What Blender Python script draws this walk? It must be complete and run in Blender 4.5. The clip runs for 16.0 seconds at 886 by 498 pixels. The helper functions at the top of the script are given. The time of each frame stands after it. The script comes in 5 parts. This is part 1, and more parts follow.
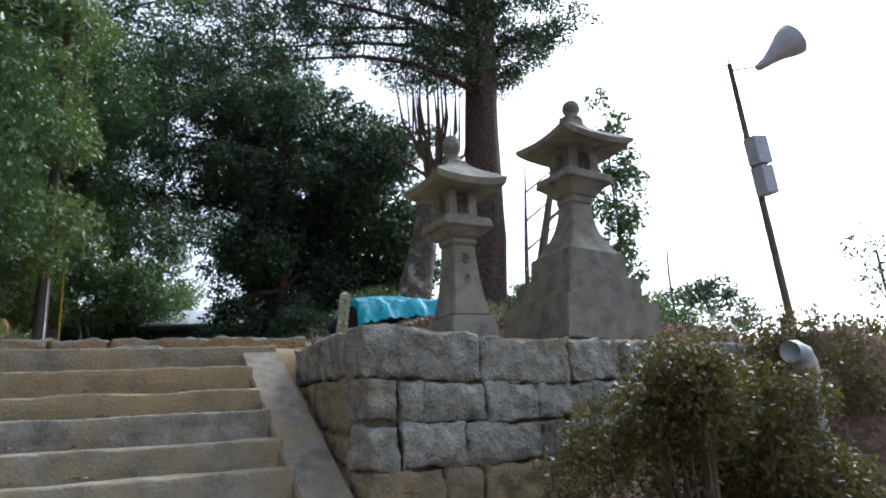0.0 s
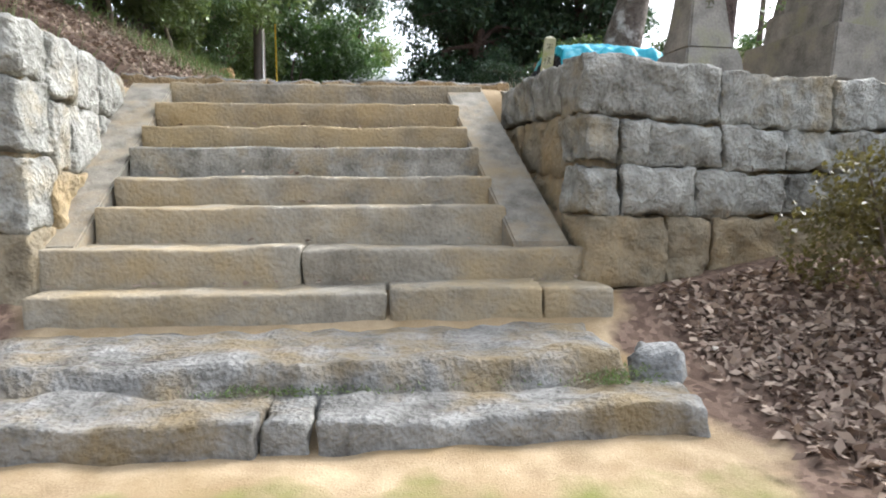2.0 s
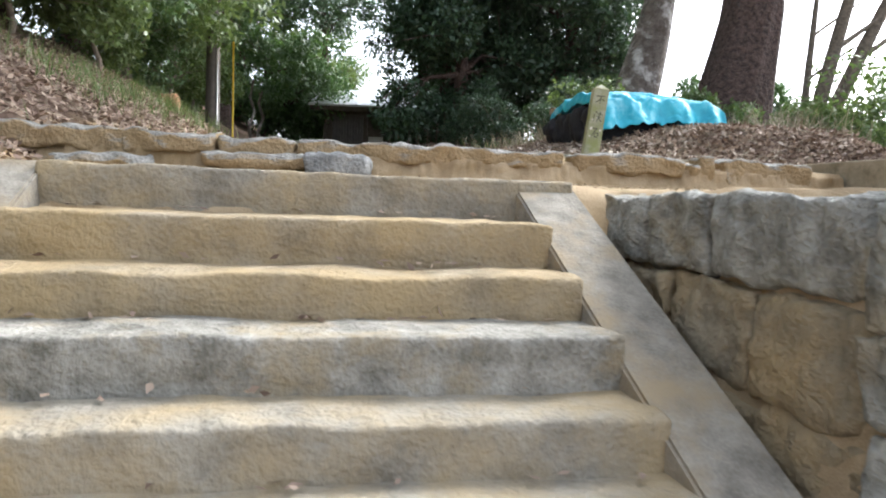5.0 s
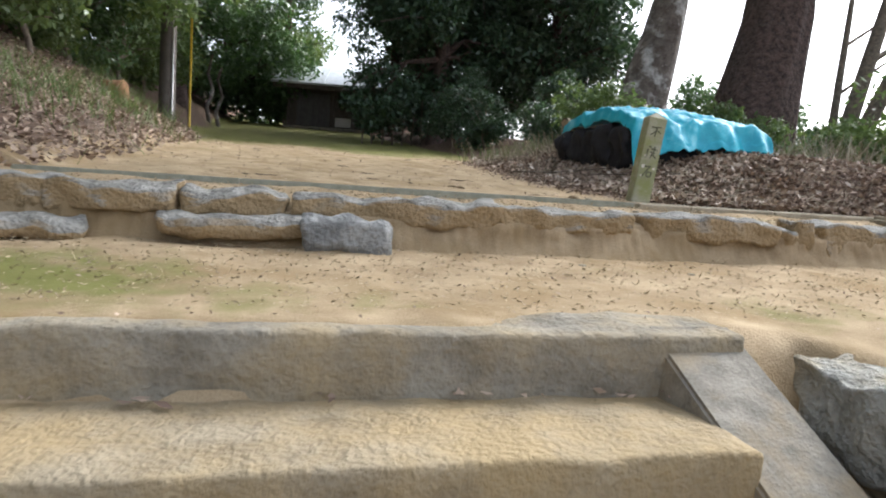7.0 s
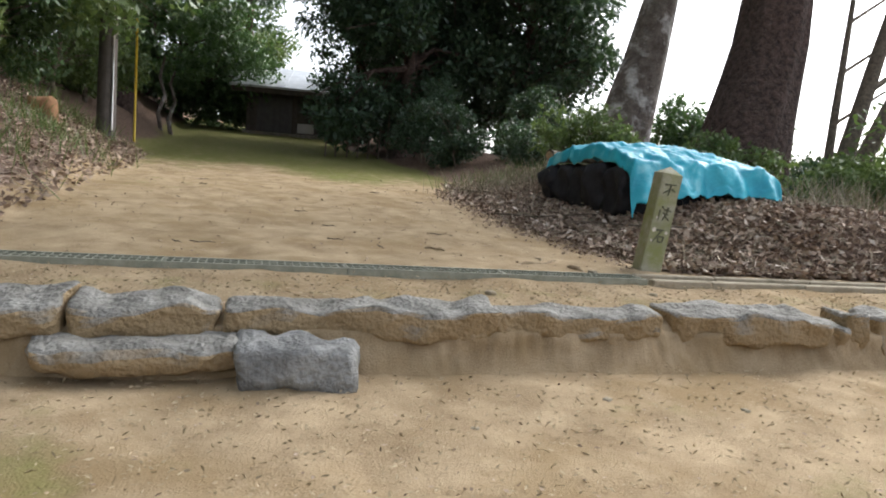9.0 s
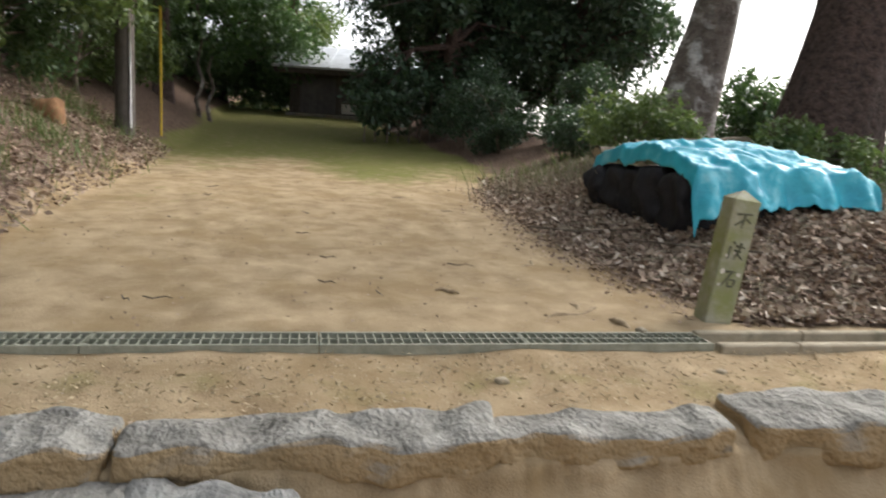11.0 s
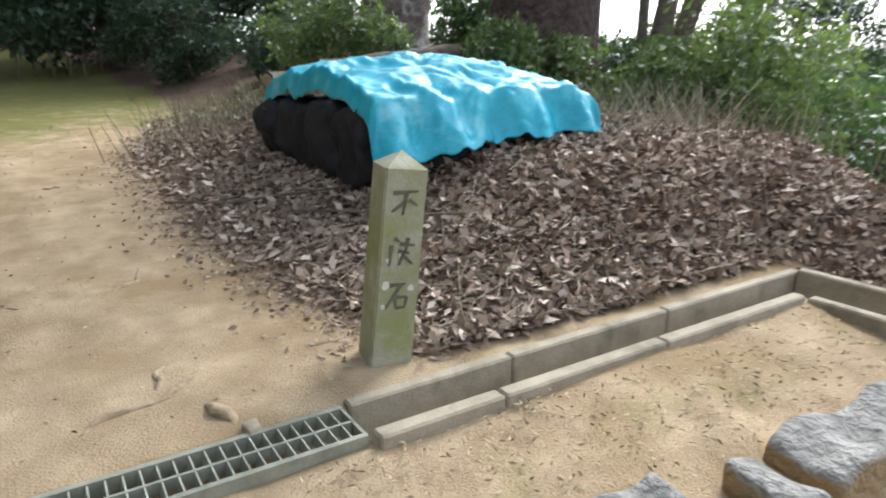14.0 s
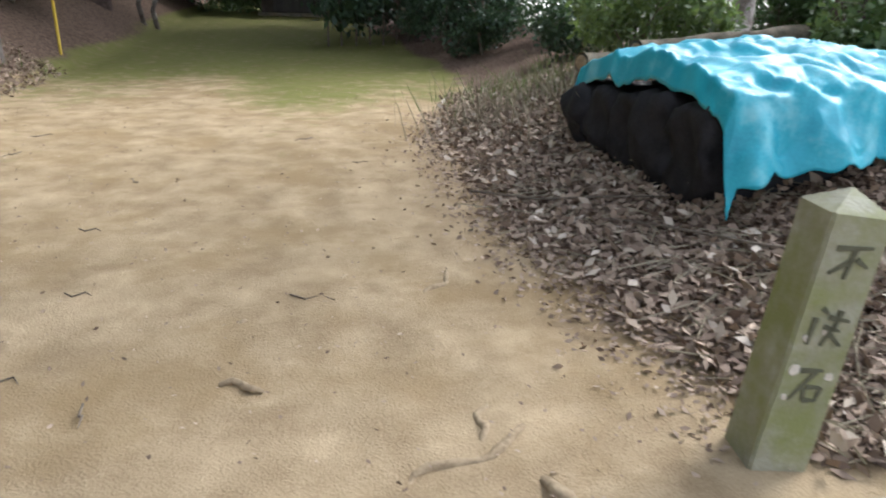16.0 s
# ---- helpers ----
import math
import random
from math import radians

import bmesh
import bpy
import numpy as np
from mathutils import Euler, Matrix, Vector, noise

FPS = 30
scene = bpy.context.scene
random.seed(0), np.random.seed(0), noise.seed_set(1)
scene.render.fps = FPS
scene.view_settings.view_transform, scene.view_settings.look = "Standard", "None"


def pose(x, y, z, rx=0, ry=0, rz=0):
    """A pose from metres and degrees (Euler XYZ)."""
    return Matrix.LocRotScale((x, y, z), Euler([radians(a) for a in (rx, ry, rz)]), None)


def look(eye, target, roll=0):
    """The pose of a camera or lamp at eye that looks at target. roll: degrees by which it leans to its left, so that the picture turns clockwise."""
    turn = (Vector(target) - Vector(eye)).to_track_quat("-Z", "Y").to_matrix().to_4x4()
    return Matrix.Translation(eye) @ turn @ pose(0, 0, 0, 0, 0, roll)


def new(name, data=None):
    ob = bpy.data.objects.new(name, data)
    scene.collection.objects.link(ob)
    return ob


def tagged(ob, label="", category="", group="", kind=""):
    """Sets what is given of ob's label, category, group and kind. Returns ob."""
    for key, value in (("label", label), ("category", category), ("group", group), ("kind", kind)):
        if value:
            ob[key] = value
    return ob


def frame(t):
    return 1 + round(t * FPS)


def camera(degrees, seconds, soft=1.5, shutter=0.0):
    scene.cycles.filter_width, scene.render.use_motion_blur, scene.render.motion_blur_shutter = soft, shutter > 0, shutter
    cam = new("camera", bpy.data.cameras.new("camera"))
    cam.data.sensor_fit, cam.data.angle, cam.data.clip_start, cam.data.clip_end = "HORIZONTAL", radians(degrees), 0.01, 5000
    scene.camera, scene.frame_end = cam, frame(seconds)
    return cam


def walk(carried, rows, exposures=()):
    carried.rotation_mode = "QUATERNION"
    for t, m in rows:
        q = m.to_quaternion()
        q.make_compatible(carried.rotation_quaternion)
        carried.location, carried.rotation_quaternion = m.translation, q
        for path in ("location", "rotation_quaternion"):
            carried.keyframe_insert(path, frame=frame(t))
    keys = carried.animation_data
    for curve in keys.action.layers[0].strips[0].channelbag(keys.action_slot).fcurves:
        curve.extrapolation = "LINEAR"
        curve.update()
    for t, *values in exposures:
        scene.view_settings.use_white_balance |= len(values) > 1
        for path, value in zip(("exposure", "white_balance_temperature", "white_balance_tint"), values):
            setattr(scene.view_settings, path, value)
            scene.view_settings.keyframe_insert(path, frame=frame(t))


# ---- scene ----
cam = camera(67.6, 16.0, soft=1.9, shutter=0.3)
PATH = [
    (0, (-0.561, -6.362, 1.196), (0.183, -4.568, 1.676), -3.3),
    (0.5, (-0.569, -6.348, 1.181), (0.182, -4.547, 1.62), -3.8),
    (1, (-0.686, -6.312, 1.169), (-0.375, -4.368, 1.518), -1.7),
    (1.5, (-0.67, -6.252, 1.115), (-0.524, -4.268, 1.319), -1.1),
    (2, (-0.6, -5.905, 1.054), (-0.404, -3.925, 0.851), -0.2),
    (2.5, (-0.587, -5.517, 1.136), (-0.41, -3.538, 0.903), 0.4),
    (3, (-0.659, -5.1, 1.218), (-0.349, -3.133, 1.036), 1.5),
    (3.5, (-0.651, -4.584, 1.303), (-0.4, -2.611, 1.092), 0.0),
    (4, (-0.782, -4.101, 1.378), (-0.604, -2.11, 1.318), -0.1),
    (4.5, (-0.845, -3.793, 1.549), (-0.587, -1.813, 1.439), 1.6),
    (5, (-0.944, -3.432, 1.768), (-0.61, -1.465, 1.623), 2.0),
    (5.2, (-1.02, -3.3, 1.829), (-0.709, -1.33, 1.671), 2.1),
    (7.3, (-1.243, -1.802, 2.407), (-0.691, 0.108, 2.194), 4.8),
    (7.5, (-1.211, -1.693, 2.427), (-0.592, 0.199, 2.227), 5.2),
    (8, (-1.117, -1.433, 2.59), (-0.598, 0.491, 2.42), 4.0),
    (8.5, (-1.206, -1.201, 2.728), (-0.696, 0.725, 2.551), 3.8),
    (8.7, (-1.19, -1.13, 2.765), (-0.624, 0.779, 2.579), 4.4),
    (10.8, (-0.66, -0.246, 3.157), (-0.121, 1.652, 2.826), 4.2),
    (11, (-0.643, -0.166, 3.183), (-0.236, 1.768, 2.872), 3.4),
    (11.5, (-0.599, 0.118, 3.271), (-0.276, 2.07, 2.98), 3.3),
    (12, (-0.426, 0.271, 3.341), (0.085, 2.17, 2.975), 4.1),
    (12.5, (-0.053, 0.483, 3.345), (0.968, 2.154, 2.937), 5.6),
    (13, (0.173, 0.723, 3.337), (1.404, 2.221, 2.846), 5.7),
    (13.5, (0.389, 0.962, 3.337), (1.646, 2.436, 2.842), 3.4),
    (14, (0.701, 1.158, 3.321), (1.71, 2.797, 2.776), -0.9),
    (14.5, (0.817, 1.212, 3.34), (1.687, 2.911, 2.743), -2.5),
    (15, (0.806, 1.299, 3.316), (1.613, 3.02, 2.691), -1.1),
    (15.5, (0.653, 1.543, 3.332), (1.18, 3.372, 2.716), 0.6),
    (16, (0.526, 1.807, 3.365), (0.867, 3.681, 2.753), 0.7),
]
EXPOSURES = [(0, 0.9, 5600, 10), (0.5, 0.5, 5600, 10), (1, 0.58, 5600, 10), (1.5, 1.62, 5900, 10), (2, 1.9, 6050, 10), (3, 1.98, 5980, 10), (5, 2.0, 6000, 10), (7.3, 1.42, 6000, 10), (8.5, 1.25, 6100, 10), (11, 1.3, 6500, 10), (11.5, 1.3, 6500, 10), (12.5, 1.42, 6020, 10), (14.5, 1.66, 5880, 10), (15.5, 1.7, 5950, 10), (16, 1.6, 5950, 10)]
walk(cam, [(t, look(eye, target, roll)) for t, eye, target, roll in PATH], EXPOSURES)

# ---- light ----
world = bpy.data.worlds.new("overcast_sky")
scene.world = world
world.use_nodes = True
wn = world.node_tree.nodes
wl = world.node_tree.links
sky = wn.new("ShaderNodeTexSky")
sky.sky_type = "NISHITA"
sky.sun_disc = False
sky.sun_elevation = radians(42)
sky.sun_rotation = radians(60)
sky.dust_density = 4.0
milky = wn.new("ShaderNodeHueSaturation")
milky.inputs["Saturation"].default_value = 0.30
wl.new(sky.outputs[0], milky.inputs["Color"])
wl.new(milky.outputs[0], wn["Background"].inputs[0])
wn["Background"].inputs[1].default_value = 0.15
sun = new("sun", bpy.data.lights.new("sun", "SUN"))
sun.data.energy = 1.3
sun.data.angle = radians(25)
sun.data.color = (1.0, 0.96, 0.9)
sun.matrix_world = look((0, 0, 0), (-0.62, -0.36, -0.70)) @ pose(0, 0, 0)
sun.location = (12, 8, 20)


# ---- materials ----
def mat(name, a, b, scale=6.0, rough=0.9, bump=0.3, fine=60.0, c=None, cmix=0.35, cscale=1.2, metal=0.0, spec=0.3, island=0.0, obj_random=0.0, dist=0.01):
    """Two-scale noise colour with a third stain colour, grain bump."""
    m = bpy.data.materials.new(name)
    m.use_nodes = True
    n, l = m.node_tree.nodes, m.node_tree.links
    bsdf = n["Principled BSDF"]
    bsdf.inputs["Roughness"].default_value = rough
    bsdf.inputs["Metallic"].default_value = metal
    bsdf.inputs["Specular IOR Level"].default_value = spec
    geo = n.new("ShaderNodeNewGeometry")
    n1 = n.new("ShaderNodeTexNoise")
    n1.inputs["Scale"].default_value = scale
    n1.inputs["Detail"].default_value = 6
    n2 = n.new("ShaderNodeTexNoise")
    n2.inputs["Scale"].default_value = fine
    n2.inputs["Detail"].default_value = 4
    l.new(geo.outputs["Position"], n1.inputs["Vector"])
    l.new(geo.outputs["Position"], n2.inputs["Vector"])
    add = n.new("ShaderNodeMath")
    add.operation = "MULTIPLY_ADD"
    l.new(n2.outputs[0], add.inputs[0])
    add.inputs[1].default_value = 0.45
    l.new(n1.outputs[0], add.inputs[2])
    ramp = n.new("ShaderNodeMapRange")
    ramp.inputs["From Min"].default_value = 0.5
    ramp.inputs["From Max"].default_value = 0.95
    l.new(add.outputs[0], ramp.inputs[0])
    fac = ramp.outputs[0]
    if island or obj_random:
        src = geo.outputs["Random Per Island"] if island else n.new("ShaderNodeObjectInfo").outputs["Random"]
        k = island or obj_random
        mix0 = n.new("ShaderNodeMix")
        mix0.inputs[0].default_value = k
        l.new(fac, mix0.inputs[2])
        l.new(src, mix0.inputs[3])
        fac = mix0.outputs[0]
    mix = n.new("ShaderNodeMix")
    mix.data_type = "RGBA"
    mix.inputs[6].default_value = (*a, 1)
    mix.inputs[7].default_value = (*b, 1)
    l.new(fac, mix.inputs[0])
    col = mix.outputs[2]
    if c:
        n3 = n.new("ShaderNodeTexNoise")
        n3.inputs["Scale"].default_value = cscale
        n3.inputs["Detail"].default_value = 8
        n3.inputs["Roughness"].default_value = 0.65
        l.new(geo.outputs["Position"], n3.inputs["Vector"])
        r3 = n.new("ShaderNodeMapRange")
        r3.inputs["From Min"].default_value = 0.62 - cmix * 0.45
        r3.inputs["From Max"].default_value = 0.75 - cmix * 0.30
        l.new(n3.outputs[0], r3.inputs[0])
        mc = n.new("ShaderNodeMix")
        mc.data_type = "RGBA"
        l.new(r3.outputs[0], mc.inputs[0])
        l.new(col, mc.inputs[6])
        mc.inputs[7].default_value = (*c, 1)
        col = mc.outputs[2]
    l.new(col, bsdf.inputs["Base Color"])
    if bump:
        bp = n.new("ShaderNodeBump")
        bp.inputs["Strength"].default_value = bump
        bp.inputs["Distance"].default_value = dist
        l.new(add.outputs[0], bp.inputs["Height"])
        l.new(bp.outputs[0], bsdf.inputs["Normal"])
    return m


def leaf_mat(name, a, b, rough=0.45, through_light=0.25):
    m = mat(name, a, b, scale=0.6, rough=rough, bump=0, island=0.65, spec=0.4)
    n, l = m.node_tree.nodes, m.node_tree.links
    bsdf = n["Principled BSDF"]
    tr = n.new("ShaderNodeBsdfTranslucent")
    tr.inputs[0].default_value = (b[0] * 1.3, b[1] * 1.4, b[2] * 0.8, 1)
    ms = n.new("ShaderNodeMixShader")
    ms.inputs[0].default_value = through_light
    l.new(bsdf.outputs[0], ms.inputs[1])
    l.new(tr.outputs[0], ms.inputs[2])
    l.new(ms.outputs[0], n["Material Output"].inputs[0])
    return m


STEP = mat("weathered_step_stone", (0.155, 0.137, 0.106), (0.365, 0.335, 0.272), 5, 0.95, 1.0, 38, c=(0.33, 0.26, 0.155), cmix=0.42, cscale=1.6, obj_random=0.3, dist=0.036)
STEPTAN = mat("earth_stained_step_stone", (0.17, 0.135, 0.085), (0.37, 0.31, 0.215), 6, 0.95, 1.0, 45, c=(0.35, 0.265, 0.145), cmix=0.5, cscale=2.2, obj_random=0.2, dist=0.036)
STEPGREY = mat("grey_granite_step_stone", (0.145, 0.138, 0.115), (0.38, 0.362, 0.315), 8, 0.92, 1.0, 50, c=(0.31, 0.25, 0.155), cmix=0.3, cscale=2.5, dist=0.035)
GREY = mat("grey_field_stone", (0.13, 0.13, 0.125), (0.33, 0.33, 0.315), 7, 0.92, 0.9, 38, c=(0.33, 0.26, 0.16), cmix=0.15, cscale=1.5, dist=0.06)
SLAB = mat("muddy_grey_slab_stone", (0.085, 0.08, 0.07), (0.29, 0.285, 0.265), 6, 0.95, 1.0, 38, c=(0.20, 0.155, 0.09), cmix=0.36, cscale=2.2, dist=0.06)
WALLSTONE = mat("lichened_wall_stone", (0.105, 0.102, 0.086), (0.45, 0.445, 0.40), 9, 0.95, 1.0, 42, c=(0.31, 0.25, 0.15), cmix=0.2, cscale=1.3, obj_random=0.3, dist=0.06)
WALLTAN = mat("soil_stained_wall_stone", (0.15, 0.125, 0.085), (0.34, 0.29, 0.20), 8, 0.95, 1.0, 35, c=(0.33, 0.25, 0.14), cmix=0.4, cscale=1.7, obj_random=0.3, dist=0.05)
LANTERN = mat("lantern_granite", (0.125, 0.118, 0.102), (0.30, 0.285, 0.25), 6, 0.9, 0.8, 60, c=(0.20, 0.20, 0.12), cmix=0.25, cscale=3)
CONCRETE = mat("worn_concrete", (0.15, 0.135, 0.11), (0.31, 0.285, 0.235), 9, 0.93, 1.0, 75, c=(0.29, 0.23, 0.145), cmix=0.38, cscale=2.4)
CHANNEL = mat("drain_concrete", (0.27, 0.23, 0.165), (0.40, 0.35, 0.26), 9, 0.95, 0.6, 110, c=(0.16, 0.145, 0.10), cmix=0.2, cscale=3)
GRATING = mat("galvanised_grating", (0.22, 0.23, 0.18), (0.36, 0.36, 0.29), 12, 0.55, 0.1, 80, metal=0.35)
POSTSTONE = mat("mossy_post_stone", (0.29, 0.28, 0.20), (0.42, 0.41, 0.32), 9, 0.92, 0.5, 90, c=(0.25, 0.27, 0.11), cmix=0.45, cscale=5)
# dark colour that stands in for the shade inside carved strokes
ENGRAVING_SHADE = mat("painted_engraving_shade", (0.09, 0.09, 0.06), (0.15, 0.15, 0.1), 20, 0.95, 0.3)
TARP = mat("blue_tarpaulin", (0.02, 0.33, 0.46), (0.05, 0.50, 0.62), 5, 0.42, 0.15, 70, c=(0.25, 0.60, 0.68), cmix=0.18, cscale=2.5, spec=0.5)
BLACK = mat("charred_black_sacking", (0.008, 0.008, 0.010), (0.03, 0.03, 0.035), 9, 0.7, 0.6, 60)
BARK = mat("reddish_brown_bark", (0.038, 0.027, 0.023), (0.135, 0.092, 0.078), 14, 0.95, 1.0, 40, dist=0.04)
PALEBARK = mat("peeling_pale_bark", (0.075, 0.06, 0.048), (0.20, 0.17, 0.145), 7, 0.95, 1.0, 40, c=(0.55, 0.53, 0.50), cmix=0.24, cscale=2.8, dist=0.03)
TWIG = mat("grey_brown_twig", (0.08, 0.065, 0.05), (0.22, 0.18, 0.14), 20, 0.95, 0.3)
LOG = mat("cut_log_bark", (0.05, 0.045, 0.03), (0.16, 0.13, 0.09), 12, 0.95, 0.7)
WOODEND = mat("sawn_log_end", (0.25, 0.18, 0.11), (0.38, 0.29, 0.18), 20, 0.9, 0.2)
LITTER = mat("dry_fallen_leaves", (0.095, 0.056, 0.040), (0.50, 0.39, 0.295), 3, 0.8, 0.0, island=0.8)
DARKLEAF = leaf_mat("dark_evergreen_leaves", (0.022, 0.042, 0.026), (0.070, 0.120, 0.066), rough=0.36, through_light=0.15)
GREENLEAF = leaf_mat("glossy_green_leaves", (0.024, 0.052, 0.022), (0.12, 0.20, 0.085), rough=0.38, through_light=0.18)
OLIVELEAF = leaf_mat("olive_green_leaves", (0.040, 0.070, 0.025), (0.165, 0.225, 0.090))
HEDGELEAF = leaf_mat("bronzed_hedge_leaves", (0.035, 0.030, 0.014), (0.150, 0.125, 0.050))
GRASS = leaf_mat("weedy_green_blades", (0.05, 0.08, 0.025), (0.17, 0.22, 0.09))
DRYGRASS = mat("dry_pale_stalks", (0.20, 0.17, 0.11), (0.42, 0.37, 0.27), 6, 0.9, 0, island=0.7)
BOARD = mat("weathered_dark_boards", (0.055, 0.045, 0.038), (0.13, 0.11, 0.095), 8, 0.85, 0.4, obj_random=0.3)
SHUTTER = mat("grey_shed_doors", (0.08, 0.075, 0.075), (0.14, 0.13, 0.125), 5, 0.8, 0.3, obj_random=0.3)
TIN = mat("pale_metal_roof", (0.42, 0.45, 0.48), (0.58, 0.61, 0.64), 3, 0.45, 0.1, metal=0.3)
TILE = mat("silver_grey_roof_tiles", (0.26, 0.28, 0.30), (0.42, 0.44, 0.46), 4, 0.4, 0.2, obj_random=0.5)
PLASTER = mat("pale_plaster", (0.50, 0.47, 0.42), (0.62, 0.59, 0.54), 3, 0.9, 0.2)
POLEPAINT = mat("brown_painted_pole", (0.10, 0.075, 0.06), (0.18, 0.14, 0.12), 15, 0.6, 0.2)
GREYPAINT = mat("grey_painted_metal", (0.33, 0.36, 0.42), (0.45, 0.48, 0.54), 10, 0.45, 0.05)
PVC = mat("pale_grey_pipe", (0.28, 0.32, 0.33), (0.40, 0.44, 0.45), 6, 0.4, 0.05)
YELLOW = mat("yellow_painted_pole", (0.55, 0.36, 0.03), (0.68, 0.48, 0.06), 10, 0.5, 0.1)
SILVER = mat("silver_guard_strip", (0.5, 0.5, 0.5), (0.65, 0.65, 0.64), 10, 0.4, 0.1, metal=0.6)
KERB = mat("soil_stained_field_stone", (0.14, 0.134, 0.118), (0.35, 0.338, 0.305), 7, 0.92, 1.0, 38, dist=0.06)
kn, kl = KERB.node_tree.nodes, KERB.node_tree.links
kb = kn["Principled BSDF"]
kgeo = kn.new("ShaderNodeNewGeometry")
ksep = kn.new("ShaderNodeSeparateXYZ")
kl.new(kgeo.outputs["True Normal"], ksep.inputs[0])
kr = kn.new("ShaderNodeMapRange")
kr.inputs["From Min"].default_value = 0.5
kr.inputs["From Max"].default_value = 0.15
kl.new(ksep.outputs[2], kr.inputs[0])
kd = kn.new("ShaderNodeMix")
kd.data_type = "RGBA"
kl.new(kr.outputs[0], kd.inputs[0])
kl.new(kb.inputs["Base Color"].links[0].from_socket, kd.inputs[6])
kd.inputs[7].default_value = (0.31, 0.225, 0.125, 1)
kl.new(kd.outputs[2], kb.inputs["Base Color"])
SCRAP = mat("pale_bleached_scraps", (0.5, 0.45, 0.38), (0.75, 0.7, 0.62), 20, 0.9, 0.1)

# ground: sand, litter and moss blended by the soil mask
GROUND = mat("sandy_soil", (0.245, 0.178, 0.104), (0.455, 0.352, 0.224), 4.5, 0.98, 0.8, 120, c=(0.275, 0.198, 0.108), cmix=0.34, cscale=1.7, spec=0.1, dist=0.017)
gn, gl = GROUND.node_tree.nodes, GROUND.node_tree.links
gb = gn["Principled BSDF"]
sand_col = gb.inputs["Base Color"].links[0].from_socket
att = gn.new("ShaderNodeVertexColor")
att.layer_name = "soil"
sep = gn.new("ShaderNodeSeparateColor")
gl.new(att.outputs[0], sep.inputs[0])
gpos = gn.new("ShaderNodeNewGeometry")
gnoise = gn.new("ShaderNodeTexNoise")
gnoise.inputs["Scale"].default_value = 5.0
gnoise.inputs["Detail"].default_value = 8
gl.new(gpos.outputs["Position"], gnoise.inputs["Vector"])
lnoise = gn.new("ShaderNodeTexVoronoi")
lnoise.inputs["Scale"].default_value = 28.0
gl.new(gpos.outputs["Position"], lnoise.inputs["Vector"])


def soil_layer(channel, base, dark, light, pattern):
    """Lays one soil colour over another where its mask, broken up by noise, is high."""
    s = gn.new("ShaderNodeMath")
    s.operation = "ADD"
    gl.new(sep.outputs[channel], s.inputs[0])
    gl.new(gnoise.outputs[0], s.inputs[1])
    r = gn.new("ShaderNodeMapRange")
    r.inputs["From Min"].default_value = 0.80
    r.inputs["From Max"].default_value = 1.22
    gl.new(s.outputs[0], r.inputs[0])
    tint = gn.new("ShaderNodeMix")
    tint.data_type = "RGBA"
    tint.inputs[6].default_value = (*dark, 1)
    tint.inputs[7].default_value = (*light, 1)
    gl.new(pattern, tint.inputs[0])
    m = gn.new("ShaderNodeMix")
    m.data_type = "RGBA"
    gl.new(r.outputs[0], m.inputs[0])
    gl.new(base, m.inputs[6])
    gl.new(tint.outputs[2], m.inputs[7])
    return m.outputs[2]


mossy = soil_layer(1, sand_col, (0.10, 0.105, 0.03), (0.22, 0.215, 0.075), gnoise.outputs[0])
gl.new(soil_layer(0, mossy, (0.07, 0.045, 0.034), (0.22, 0.155, 0.115), lnoise.outputs["Color"]), gb.inputs["Base Color"])


# ---- mesh helpers ----
def part(name, bm, material, parent=None, label="", smooth=False):
    """Links a bmesh as one mesh object, under a thing or part if given."""
    me = bpy.data.meshes.new(name)
    bm.to_mesh(me)
    bm.free()
    return place(name, me, material, parent, label, smooth)


def place(name, me, material, parent=None, label="", smooth=False):
    if material and not me.materials:
        me.materials.append(material)
    if smooth:
        me.polygons.foreach_set("use_smooth", [True] * len(me.polygons))
    ob = new(name, me)
    if parent:
        ob.parent = parent
    if label:
        ob["label"] = label
    return ob


def empty(name, x, y, z, label="", category="", group="", kind="", rz=0):
    e = new(name)
    e.matrix_world = pose(x, y, z, 0, 0, rz)
    e.empty_display_size = 0.1
    return tagged(e, label, category, group, kind)


def box(bm, x0, x1, y0, y1, z0, z1, m=None):
    v = [bm.verts.new((x, y, z)) for z in (z0, z1) for y in (y0, y1) for x in (x0, x1)]
    if m:
        for q in v:
            q.co = m @ q.co
    for f in ((0, 2, 3, 1), (4, 5, 7, 6), (0, 1, 5, 4), (2, 6, 7, 3), (0, 4, 6, 2), (1, 3, 7, 5)):
        bm.faces.new([v[i] for i in f])
    return v


def soft_box(x0, x1, y0, y1, z0, z1, r=0.012, seg=2):
    bm = bmesh.new()
    box(bm, x0, x1, y0, y1, z0, z1)
    bmesh.ops.recalc_face_normals(bm, faces=bm.faces)
    bmesh.ops.bevel(bm, geom=bm.edges[:], offset=r, segments=seg, affect="EDGES", profile=0.6)
    return bm


